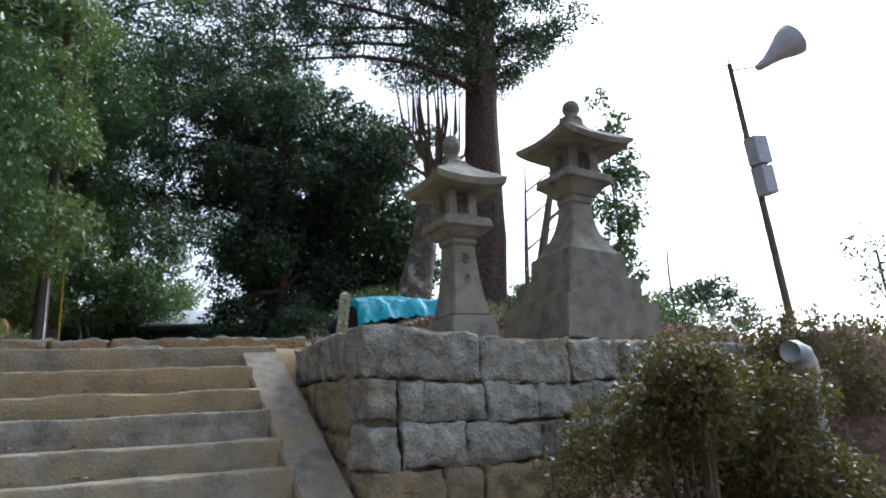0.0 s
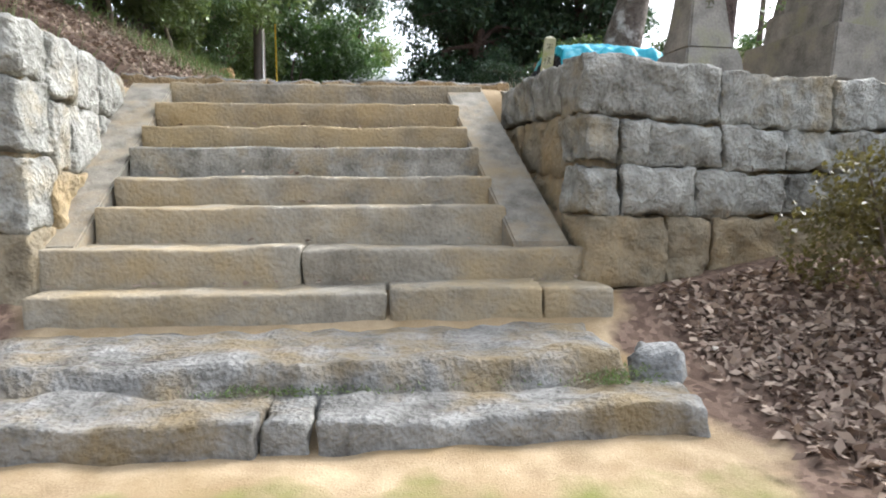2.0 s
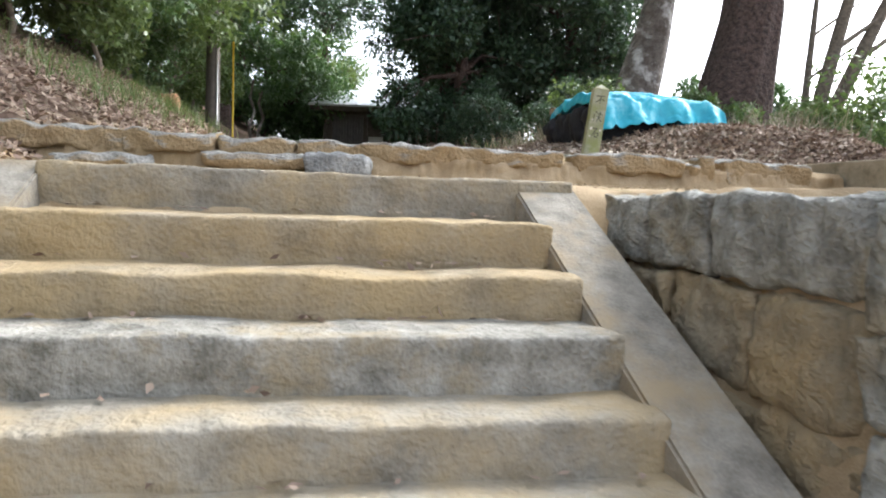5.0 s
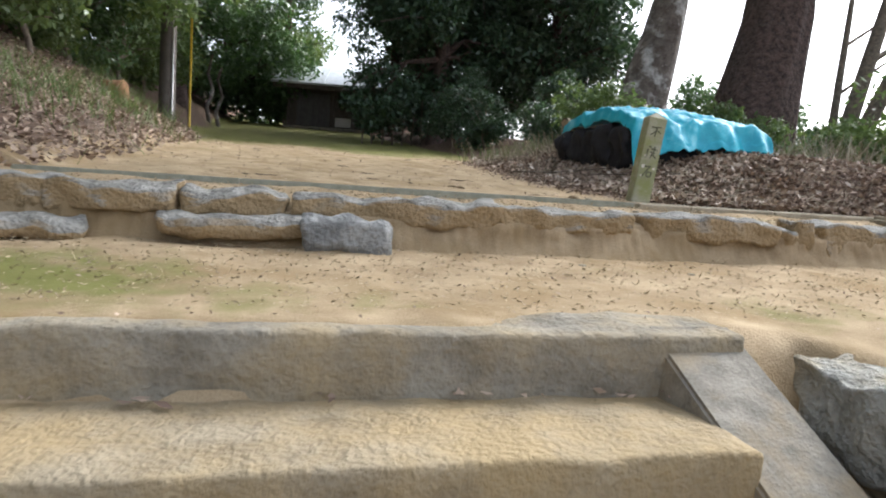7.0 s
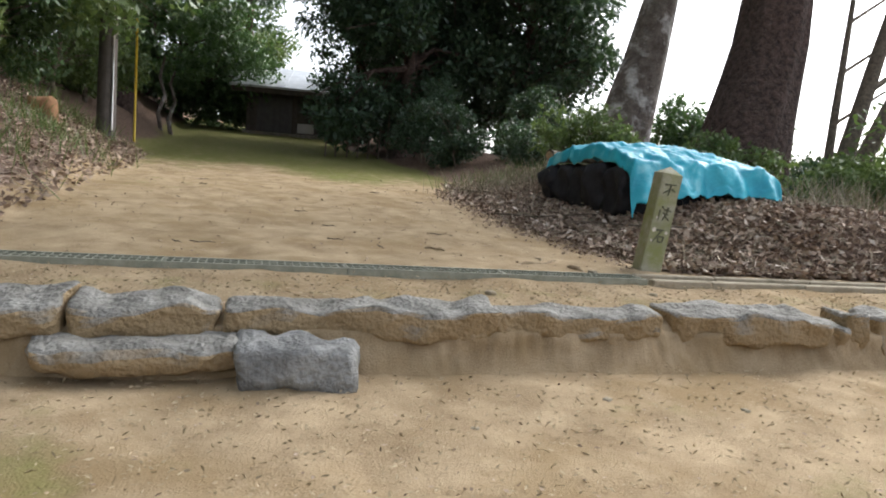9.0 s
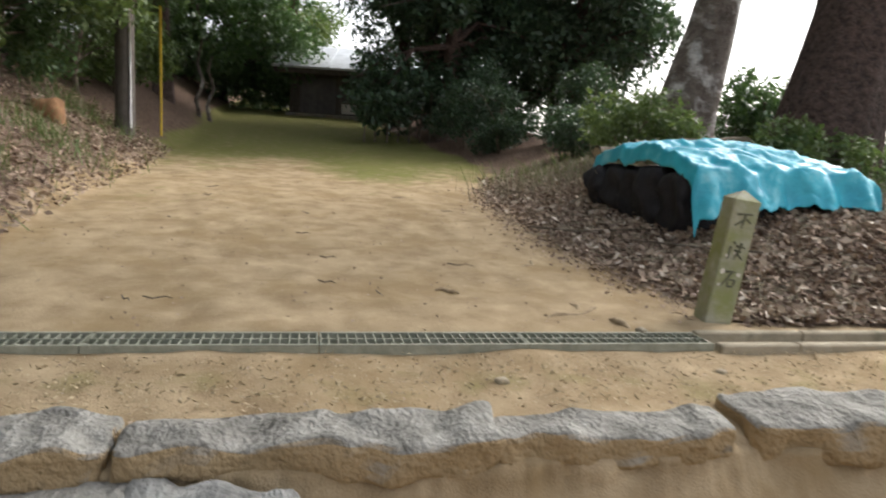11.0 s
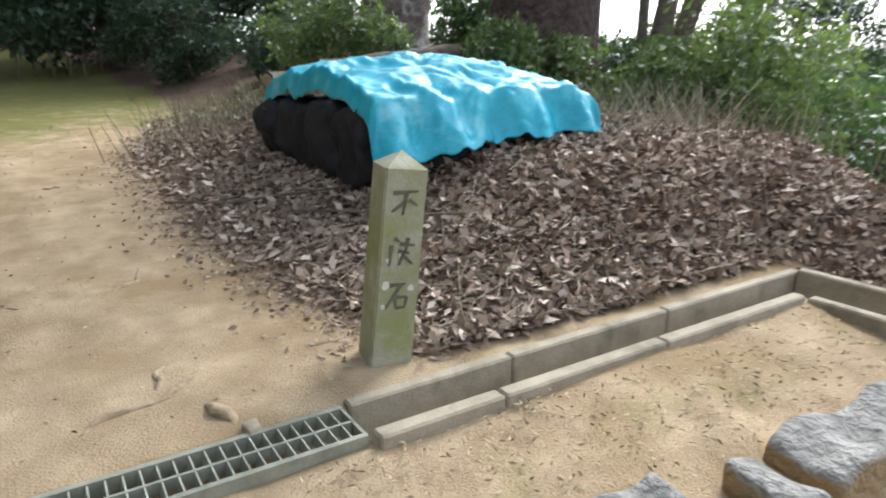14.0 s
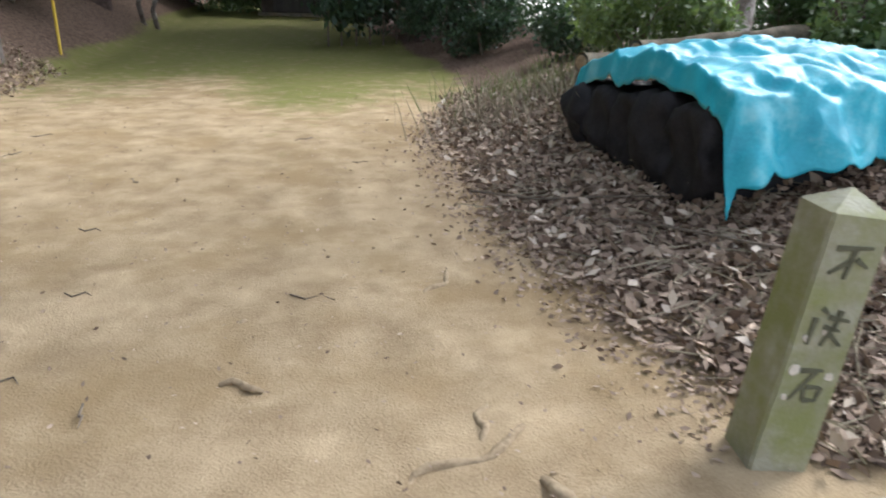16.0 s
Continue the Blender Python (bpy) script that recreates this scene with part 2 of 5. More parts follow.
def rough_block(sx, sy, sz, seed, r=0.025, amp=0.012, cell=0.11, freq=6.0, taper=0.0):
    """A hewn stone centred on its base: gridded box with worn edges and uneven faces."""
    def line(h):
        k = max(1, int(round((2 * h - 2 * r) / cell)))
        return [-h] + [-h + r + (2 * h - 2 * r) * i / k for i in range(k + 1)] + [h]
    X, Y, Z = line(sx / 2), line(sy / 2), line(sz / 2)
    bm = bmesh.new()
    got = {}
    off = Vector((seed * 3.71, seed * 1.37, seed * 2.11))

    def v(i, j, k):
        if (i, j, k) not in got:
            p = Vector((X[i], Y[j], Z[k]))
            h = Vector((sx / 2 - r, sy / 2 - r, sz / 2 - r))
            c = Vector([max(-h[a], min(h[a], p[a])) for a in range(3)])
            d = p - c
            if d.length > 0:
                p = c + d.normalized() * r
            q = p + off
            p = p + noise.noise_vector(q * freq) * amp + noise.noise_vector(q * freq * 0.35) * amp * 1.3
            p.x *= 1 - taper * (p.z / sz + 0.5)
            p.y *= 1 - taper * (p.z / sz + 0.5)
            got[(i, j, k)] = bm.verts.new((p.x, p.y, p.z + sz / 2))
        return got[(i, j, k)]
    nx, ny, nz = len(X) - 1, len(Y) - 1, len(Z) - 1
    for i in range(nx):
        for j in range(ny):
            bm.faces.new((v(i, j, 0), v(i, j + 1, 0), v(i + 1, j + 1, 0), v(i + 1, j, 0)))
            bm.faces.new((v(i, j, nz), v(i + 1, j, nz), v(i + 1, j + 1, nz), v(i, j + 1, nz)))
    for i in range(nx):
        for k in range(nz):
            bm.faces.new((v(i, 0, k), v(i + 1, 0, k), v(i + 1, 0, k + 1), v(i, 0, k + 1)))
            bm.faces.new((v(i, ny, k), v(i, ny, k + 1), v(i + 1, ny, k + 1), v(i + 1, ny, k)))
    for j in range(ny):
        for k in range(nz):
            bm.faces.new((v(0, j, k), v(0, j, k + 1), v(0, j + 1, k + 1), v(0, j + 1, k)))
            bm.faces.new((v(nx, j, k), v(nx, j + 1, k), v(nx, j + 1, k + 1), v(nx, j, k + 1)))
    return bm


def stone(name, x, y, z, sx, sy, sz, seed, material, parent=None, rz=0, rx=0, ry=0, **kw):
    ob = part(name, rough_block(sx, sy, sz, seed, **kw), material, None, smooth=True)
    ob.matrix_world = pose(x, y, z, rx, ry, rz)
    if parent:
        ob.parent = parent
        ob.matrix_parent_inverse = parent.matrix_world.inverted()
    return ob


def tube(bm, pts, radii, sides=8, wobble=0.0, seed=0, cap=True):
    """A tapered tube through the points."""
    rings = []
    up = Vector((0, 0, 1))
    for i, p in enumerate(pts):
        p = Vector(p)
        d = (Vector(pts[min(i + 1, len(pts) - 1)]) - Vector(pts[max(i - 1, 0)])).normalized()
        a = d.cross(up if abs(d.z) < 0.9 else Vector((1, 0, 0))).normalized()
        b = d.cross(a)
        ring = []
        for s in range(sides):
            t = 2 * math.pi * s / sides
            w = 1 + wobble * noise.noise(Vector((math.cos(t) * 1.5 + seed, math.sin(t) * 1.5, p.z * 0.7)))
            ring.append(bm.verts.new(p + (a * math.cos(t) + b * math.sin(t)) * radii[i] * w))
        rings.append(ring)
    for r0, r1 in zip(rings, rings[1:]):
        for s in range(sides):
            bm.faces.new((r0[s], r0[(s + 1) % sides], r1[(s + 1) % sides], r1[s]))
    if cap:
        bm.faces.new(rings[0])
        bm.faces.new(rings[-1][::-1])


def quads_mesh(name, V):
    """A mesh of separate quads from an array (n, 4, 3)."""
    n = len(V)
    me = bpy.data.meshes.new(name)
    me.vertices.add(n * 4)
    me.vertices.foreach_set("co", V.reshape(-1).astype(np.float32))
    me.loops.add(n * 4)
    me.loops.foreach_set("vertex_index", np.arange(n * 4, dtype=np.int32))
    me.polygons.add(n)
    me.polygons.foreach_set("loop_start", np.arange(0, n * 4, 4, dtype=np.int32))
    me.polygons.foreach_set("loop_total", np.full(n, 4, dtype=np.int32))
    me.update()
    me.validate()
    return me


def leaf_quads(P, size, rng, flat=0.0, ratio=0.45, droop=0.3):
    """Pointed leaf rhombs at the points P; flat 1 lies on the ground, 0 any way up."""
    n = len(P)
    D = rng.normal(size=(n, 3))
    D[:, 2] = D[:, 2] * (1 - flat) - droop
    D /= np.linalg.norm(D, axis=1)[:, None]
    W = rng.normal(size=(n, 3))
    if flat:
        W[:, 2] *= 1 - flat
    W -= (W * D).sum(1)[:, None] * D
    W /= np.linalg.norm(W, axis=1)[:, None] + 1e-9
    L = size * rng.uniform(0.6, 1.35, n)[:, None]
    N = np.cross(D, W)
    mid = P + D * L * 0.5 + N * L * rng.uniform(-0.15, 0.15, n)[:, None]
    return np.stack([P, mid + W * L * ratio * 0.5, P + D * L, mid - W * L * ratio * 0.5], axis=1)


def step01(v, a, b):
    t = np.clip((v - a) / (b - a), 0, 1)
    return t * t * (3 - 2 * t)


# ---- lie of the land ----
PATH_R_Y, PATH_R_X = [2.6, 3.2, 5.0, 7.1, 9.0, 12, 26], [1.95, 1.74, 1.36, 1.36, 1.75, 2.3, 1.5]
PATH_L_Y, PATH_L_X = [-3, 0, 2.2, 4.8, 9.0, 12, 26], [-2.9, -2.95, -3.0, -2.75, -2.7, -2.95, -3.7]


def land(x, y):
    """Height of the ground, before fine unevenness."""
    x, y = np.asarray(x, float), np.asarray(y, float)
    low = np.interp(y, [-40, -7, -4.2, -3.4, -2.6, -2.2, -1.5], [-1.5, -0.06, 0.0, 0.04, 0.19, 0.40, 0.45])
    low = low + 0.16 * step01(x, 0.8, 2.2) * step01(y, -5, -2.6) + 0.10 * step01(-x, 2.4, 3.2) * step01(y, -5, -2.6)
    low = low + np.maximum(0, -x - 3.6) * 0.35 * step01(-x, 3.4, 5)
    up = np.interp(y, [-3, 0, 1.84, 1.90, 1.97, 2.7, 3.1, 4, 5.5, 7, 12, 20, 27, 40, 80], [1.84, 1.865, 1.925, 1.945, 2.13, 2.22, 2.255, 2.30, 2.41, 2.54, 2.80, 3.38, 4.02, 5.0, 7.0])
    xl, xr = np.interp(y, PATH_L_Y, PATH_L_X), np.interp(y, PATH_R_Y, PATH_R_X)
    dl = np.maximum(0, xl - x)
    bank = 0.56 * np.minimum(dl, 2.6) + 0.22 * np.clip(dl - 2.6, 0, 25)
    dr = np.maximum(0, x - xr)
    mound = 0.46 * step01(dr, 0.0, 2.3) * step01(y, 3.1, 3.9)
    side = 0.22 * step01(x, 3.95, 4.7) * step01(y, -1.0, 0.5) * (1 - step01(y, 3.1, 3.9))
    up = up + bank + mound + side - 0.42 * np.clip(x - 5.2, 0, 14) - 0.12 * np.clip(x - 19, 0, 40)
    stair = np.interp(y, [-2.4, -0.2, 0.0], [0.30, 1.50, 1.70])
    up = up - 0.09 * step01(x, 0.8, 1.7) * (1 - step01(y, -1.2, -0.3))
    wall_y = np.where(x > 0, -1.93 + 0.2 * (x - 0.65), -1.96)
    k = step01(y - wall_y, 0.0, 0.12)
    h = low * (1 - k) + up * k
    on = step01(x, -2.88, -2.80) * (1 - step01(x, 0.60, 0.68)) * (1 - step01(y, 0.0, 0.08)) * step01(y, -2.4, -2.3)
    h = h * (1 - on) + stair * on
    far_right = step01(x, 4.2, 5.2) * (1 - step01(y, -1.2, -0.2))
    slope = np.minimum(up, low + 1.5 * step01(y, -3.4, -1.6))
    h = h * (1 - far_right) + slope * far_right
    drain = ((y > 2.77) & (y < 2.965) & (x < 3.92)) | ((x > 3.68) & (x < 3.92) & (y < 2.965) & (y > 0.2))
    return np.where(drain, 1.98, h)


def g(x, y):
    return float(land(x, y))


def axis(lo, hi, step, extra, far):
    a = set(np.round(np.arange(lo, hi, step), 3)) | set(extra)
    return np.array(sorted(a | {s for f in far for s in (lo - f, hi + f)}))


FAR = (0.4, 0.9, 1.6, 2.5, 4, 6, 9, 13, 18, 26, 40, 70, 130, 300, 900, 3000)
gx = axis(-6.0, 6.6, 0.09, (3.675, 3.685, 3.915, 3.925, -2.84, 0.64), FAR)
gy = axis(-5.0, 12.0, 0.09, (2.765, 2.775, 2.96, 2.97, 1.90, 1.935, 1.97), FAR)
GX, GY = np.meshgrid(gx, gy)
GZ = land(GX, GY)
fine = np.array([[noise.noise((a * 1.7, b * 1.7, 0)) * 0.020 + noise.noise((a * 5, b * 5, 3)) * 0.016 for a in gx] for b in gy])
GZ = GZ + fine * (GZ > 1.0 - 9) * np.where(GZ == 1.98, 0, 1)
xl, xr = np.interp(GY, PATH_L_Y, PATH_L_X), np.interp(GY, PATH_R_Y, PATH_R_X)
jit = fine * 12
litter = np.maximum(step01(xl - GX + jit, 0.0, 0.5), step01(GX - xr + jit, 0.05, 0.5) * step01(GY, 3.0, 3.25))
litter = np.maximum(litter, step01(GX, 3.95, 4.15))
litter = np.maximum(litter, 0.85 * step01(-GX + jit, 2.2, 2.7) * (1 - step01(GY, -2.0, -1.8)))
litter = np.maximum(litter, step01(GX + jit, 0.62, 0.95) * (1 - step01(GY, -2.0, -1.8)))
moss = 0.72 * step01(GY + jit * 2 + 1.1 * np.sin(GX * 1.3 + 0.6) + 0.6 * np.sin(GX * 2.9 + 1.0) + 0.4 * np.sin(GY * 2.1), 7.2, 12.0) + 0.30 * np.exp(-((GX + 2.0) / 0.8) ** 2 - ((GY - 7) / 1.6) ** 2)
moss = moss + 0.82 * np.exp(-((GX + 2.4) / 0.9) ** 2 - ((GY - 0.8) / 0.7) ** 2) + 0.34 * np.exp(-((GY - 2.45) / 0.2) ** 2) + 0.4 * np.exp(-((GY + 2.9) / 0.12) ** 2) * (GX < 0.6) + 0.55 * step01(-GY + jit, 3.55, 3.9)
moss = moss + 0.5 * np.exp(-((GX - 1.0) / 0.5) ** 2 - ((GY - 0.5) / 0.45) ** 2) + 0.36 * np.exp(-((GX + 0.9) / 0.7) ** 2 - ((GY - 0.45) / 0.25) ** 2) + 0.34 * np.exp(-((GX - 0.5) / 0.4) ** 2 - ((GY - 1.35) / 0.2) ** 2)
me = bpy.data.meshes.new("ground")
ny_, nx_ = GX.shape
idx = np.arange(nx_ * ny_).reshape(ny_, nx_)
F = np.stack([idx[:-1, :-1], idx[:-1, 1:], idx[1:, 1:], idx[1:, :-1]], -1).reshape(-1, 4)
me.from_pydata(np.stack([GX, GY, GZ], -1).reshape(-1, 3).tolist(), [], F.tolist())
colour = me.color_attributes.new("soil", "FLOAT_COLOR", "POINT")
colour.data.foreach_set("color", np.stack([np.clip(litter, 0, 1), np.clip(moss, 0, 1), litter * 0, litter * 0 + 1], -1).reshape(-1).astype(np.float32))
ground = place("ground", me, GROUND, smooth=True)
tagged(ground, "sandy trodden earth with moss and leaf litter", "ground", kind="structure")

# ---- stone stairs ----
stairs = empty("stone_stairs", -1.1, -2.4, 0.1, "worn hewn sandstone stairs between sloping concrete cheeks", "stairs", kind="structure")
# nose y, top z, depth, x from, x to, cuts along x
STEPS = [
    (-3.46, 0.165, 0.42, -2.35, 0.74, (-1.05, -0.86)),
    (-3.08, 0.285, 0.66, -2.75, 0.52, ()),
    (-2.40, 0.475, 0.50, -2.42, 0.70, (-0.55, 0.30)),
    (-2.12, 0.675, 0.48, -2.66, 0.62, (-1.03,)),
    (-1.80, 0.910, 0.50, -2.28, 0.215, ()),
    (-1.49, 1.095, 0.50, -2.28, 0.175, ()),
    (-1.17, 1.285, 0.50, -2.29, 0.140, ()),
    (-0.85, 1.475, 0.50, -2.30, 0.105, ()),
    (-0.51, 1.680, 0.62, -2.31, 0.065, ()),
    (-0.03, 1.880, 0.34, -2.33, 0.34, ()),
]
for i, (y, z, d, x0, x1, cuts) in enumerate(STEPS):
    xs = [x0, *cuts, x1]
    h = 0.30 if i > 1 else 0.22
    for j, (a, b) in enumerate(zip(xs, xs[1:])):
        top = z + (0.012 if (i + j) % 3 == 0 else -0.006)
        tread = stone("step_stone", (a + b) / 2, y + d / 2 + 0.01 * ((i * 7 + j * 3) % 3 - 1), top - h, b - a - 0.008, d, h, i * 10 + j + 1,
              SLAB if i < 2 else STEPGREY if i == 6 else STEPTAN if i in (7, 8) else STEP, stairs, rz=0.35 * ((i + 2 * j) % 3 - 1), r=0.016 if i > 1 else 0.02, amp=0.0105 if i > 1 else 0.026, cell=0.045, freq=7.0)

        for v in tread.data.vertices:
            # the lower lip is worn away unevenly, and the top step dips under the sand behind
            wx = v.co.x + (a + b) / 2
            if v.co.y < -0.5 * d + 0.06 and i > 1:
                v.co.y += 0.05 * max(0.0, noise.noise(Vector((wx * 3.1, i * 4.7, 0))) + 0.15) * max(0.0, 1 - abs(v.co.z - (h - 0.19)) / 0.06)
                v.co.z -= 0.012 * max(0.0, noise.noise(Vector((wx * 2.2, i * 9.1, 5))))
            if i == len(STEPS) - 1 and v.co.y > -0.06:
                v.co.z -= 0.07 * min(1.0, max(0.0, (-0.1 - wx) / 1.2))
            if i == 1 and v.co.y < -0.2:
                v.co.y -= 0.10 * max(0.0, 1 - v.co.z / h) - 0.05 * noise.noise(Vector((wx * 1.7, 0, 3)))


def cheek(x_top, x_bot, w):
    """A sloping concrete slab beside the steps."""
    bm = bmesh.new()
    rows = []
    n = 14
    for i in range(n + 1):
        t = i / n
        y = -2.04 + (0.06 + 2.04) * t
        z = 0.70 + (1.895 - 0.70) * t
        x = x_bot + (x_top - x_bot) * t
        rows.append([bm.verts.new((x + a, y, zz)) for a, zz in ((0, z), (w, z), (w, z - 0.45), (0, z - 0.45))])
    for r0, r1 in zip(rows, rows[1:]):
        for s in range(4):
            bm.faces.new((r0[s], r0[(s + 1) % 4], r1[(s + 1) % 4], r1[s]))
    bm.faces.new(rows[0])
    bm.faces.new(rows[-1][::-1])
    bmesh.ops.recalc_face_normals(bm, faces=bm.faces)
    edges = [e for e in bm.edges if abs(e.verts[0].co.y - e.verts[1].co.y) > 0.05]
    bmesh.ops.bevel(bm, geom=edges, offset=0.012, segments=2, affect="EDGES")
    return bm


for xt, xb, w in ((0.0, 0.205, 0.335), (-2.66, -2.63, 0.35)):
    ob = part("cheek_slab", cheek(xt, xb, w), CONCRETE, stairs, "smooth grey concrete slab")
    ob.matrix_parent_inverse = stairs.matrix_world.inverted()


# ---- dry stone walls ----
def stone_wall(name, label, m, courses, depth, seed, sag=0.0, tan_rows=1, sag_end=1.2):
    """Courses of hewn blocks along local x, face at local y 0; a course is (bottom, top, ends of its stones)."""
    wall = empty(name, 0, 0, 0, label, "wall", kind="structure")
    wall.matrix_world = m
    rng = random.Random(seed)
    length, foot, head = courses[0][2][-1], courses[-1][0], courses[0][1]

    def lower(x, z):
        return sag * min(max(x, 0.0), sag_end) * (z - foot) / (head - foot)
    core = soft_box(0.06, length - 0.04, 0.09, depth, foot - 0.2, head - 0.10, 0.01, 1)
    for v in core.verts:
        v.co.z -= sag * sag_end if v.co.x > 0.5 else 0
    part("wall_core", core, WALLTAN, wall)
    for i, (lo, hi, ends) in enumerate(courses):
        x = 0.0
        for e in ends:
            w = e - x
            h = hi - lo
            bm = rough_block(w - 0.02, depth, h - 0.016, seed + i * 17 + x * 5, r=0.018, amp=0.026, cell=0.035, freq=14)
            skew = [rng.uniform(-0.022, 0.022) for _ in range(4)]
            cx, bulge = x + w / 2, rng.uniform(0.0, 0.028)
            for v in bm.verts:
                a, b = v.co.x / w + 0.5, v.co.z / h
                v.co.z += (skew[0] * (1 - a) + skew[1] * a) * (b - 0.35)
                v.co.x += (skew[2] * (1 - a) + skew[3] * a) * (b - 0.5)
                if v.co.y < 0:
                    v.co.y -= bulge * (1 - (2 * a - 1) ** 4) * (1 - (2 * b - 1) ** 4)
                v.co.z -= lower(v.co.x + cx, v.co.z + lo)
            ob = part("stone", bm, WALLTAN if i >= len(courses) - tan_rows else WALLSTONE, wall, smooth=True)
            ob.matrix_local = pose(cx, depth / 2 + rng.uniform(-0.012, 0.015), lo, rz=rng.uniform(-1.5, 1.5))
            x = e
    return wall


stone_wall("wall_east_front", "lichen-spotted grey retaining wall of irregular hewn stone blocks", pose(0.60, -2.15, 0, rz=11),
           [(1.46, 1.82, (0.93, 1.80, 2.4, 3.1, 3.6, 4.3)), (1.17, 1.46, (0.24, 0.43, 0.95, 1.42, 2.0, 2.55, 3.2, 4.3)),
            (0.86, 1.17, (0.24, 0.76, 1.45, 1.95, 2.7, 3.4, 4.3)), (0.42, 0.86, (0.57, 0.88, 1.5, 2.3, 3.0, 4.3))], 0.34, 5, 0.085)
stone_wall("wall_east_side", "rough soil-stained cheek wall beside the stairs", pose(0.48, -0.10, 0, rz=-85),
           [(1.50, 1.85, (0.42, 0.86, 1.70)), (1.10, 1.50, (0.62, 1.16, 1.71)), (0.7, 1.10, (0.4, 1.0, 1.72)), (0.42, 0.7, (0.7, 1.72))], 0.26, 9, 0.0, 3)
stone_wall("wall_west_front", "mossy grey retaining wall of hewn stone blocks", pose(-5.6, -2.2, 0),
           [(1.62, 1.95, (0.5, 1.1, 1.75, 2.3, 2.82, 3.16)), (1.22, 1.62, (0.7, 1.3, 1.9, 2.75, 3.16)), (0.8, 1.22, (0.5, 1.2, 1.9, 2.5, 3.16)), (0.3, 0.8, (0.8, 1.6, 2.4, 3.16))], 0.34, 12)
stone_wall("wall_west_side", "pale hewn stone cheek wall beside the stairs", pose(-2.43, -1.88, 0, rz=97.7),
           [(1.55, 1.93, (0.55, 1.05, 1.75)), (1.12, 1.55, (0.4, 1.1, 1.75)), (0.7, 1.12, (0.6, 1.2, 1.75)), (0.35, 0.7, (0.8, 1.75))], 0.26, 15, 0.0, 2)

# ---- kerb stones at the head of the landing ----
KERBS = [
    (-2.95, 2.03, 2.10, 0.95, 0.34, 0.125, 4), (-2.15, 2.03, 2.11, 0.66, 0.32, 0.115, -3), (-1.52, 2.03, 2.11, 0.58, 0.30, 0.105, 3),
    (-0.58, 2.01, 2.12, 1.26, 0.26, 0.095, -1), (0.50, 1.99, 2.12, 0.92, 0.22, 0.085, 1), (1.56, 2.06, 2.10, 0.94, 0.36, 0.11, -4),
    (2.12, 1.99, 1.98, 0.12, 0.22, 0.20, 12), (2.27, 2.0, 1.96, 0.14, 0.24, 0.25, -8), (2.84, 2.03, 2.04, 0.78, 0.27, 0.18, 1),
    (-1.52, 1.84, 2.00, 0.82, 0.26, 0.085, 2), (-0.90, 1.75, 1.93, 0.52, 0.26, 0.17, -5), (-2.6, 1.80, 1.97, 0.7, 0.26, 0.07, 5),
]
for i, (x, y, z, sx, sy, sz, rz) in enumerate(KERBS):
    ob = stone("kerb_stone", x, y, z - 0.04, sx, sy, sz + 0.04, 200 + i * 3, GREY if i == 10 else KERB, rz=rz, rx=2.5 if sx > 0.5 else 0, r=0.05 if i > 8 else 0.022, amp=0.033, cell=0.028, freq=8)
    tagged(ob, "rough grey field stone bedded in sandy earth" if sx > 0.3 else "small wedged grey stone between kerb stones", "kerb stone", "stones edging the landing")

# crumbling earth face under the kerb stones
bm = bmesh.new()
rows = []
for k in range(11):
    q = k / 10
    row = []
    for i in range(361):
        x = -2.9 + 6.5 * i / 360
        rill = noise.noise(Vector((x * 22, q * 1.5, 2))) * 0.022 + noise.noise(Vector((x * 5, q * 2, 7))) * 0.045 + noise.noise(Vector((x * 50, q * 6, 1))) * 0.006
        y = 1.885 + rill * (0.4 + 0.8 * q) - 0.10 * (1 - q) ** 2.2 + 0.02 * q
        row.append(bm.verts.new((x, y if k < 10 else y + 0.14, 1.90 + 0.225 * q + 0.02 * noise.noise(Vector((x * 4, 0, 3))) * q)))
    rows.append(row)
for r0, r1 in zip(rows, rows[1:]):
    for a, b, c, d in zip(r0, r0[1:], r1[1:], r1):
        bm.faces.new((a, b, c, d))
tagged(part("earth_bank", bm, GROUND, smooth=True), "crumbling sandy earth face under the kerb stones", "earth bank", kind="structure")

# ---- drain ----
drain = empty("drain_channel", 3.6, 2.9, 2.0, "narrow open concrete drain with a silted bed", "drain", kind="structure")


def chan(x0, x1, y0, y1, z0, z1):
    ob = part("channel_wall", soft_box(x0, x1, y0, y1, z0, z1, 0.008, 1), CHANNEL, drain)
    ob.matrix_parent_inverse = drain.matrix_world.inverted()


for a, b in ((1.44, 1.9), (1.905, 2.68), (2.685, 3.62)):
    chan(a, b, 2.72, 2.785, 1.9, 2.262)
for a, b in ((1.44, 2.1), (2.105, 2.95), (2.955, 3.96)):
    chan(a, b, 2.948, 3.005, 1.9, 2.262)
for a, b in ((0.2, 1.2), (1.205, 2.72)):
    chan(3.625, 3.69, a, b, 1.9, 2.25)
    chan(3.905, 3.965, a, b + 0.22, 1.9, 2.28)
bar_me = bpy.data.meshes.new("grate_bar")
bmb = bmesh.new()
box(bmb, -0.003, 0.003, -0.088, 0.088, -0.035, 0)
bmb.to_mesh(bmb_me := bar_me)
bmb.free()
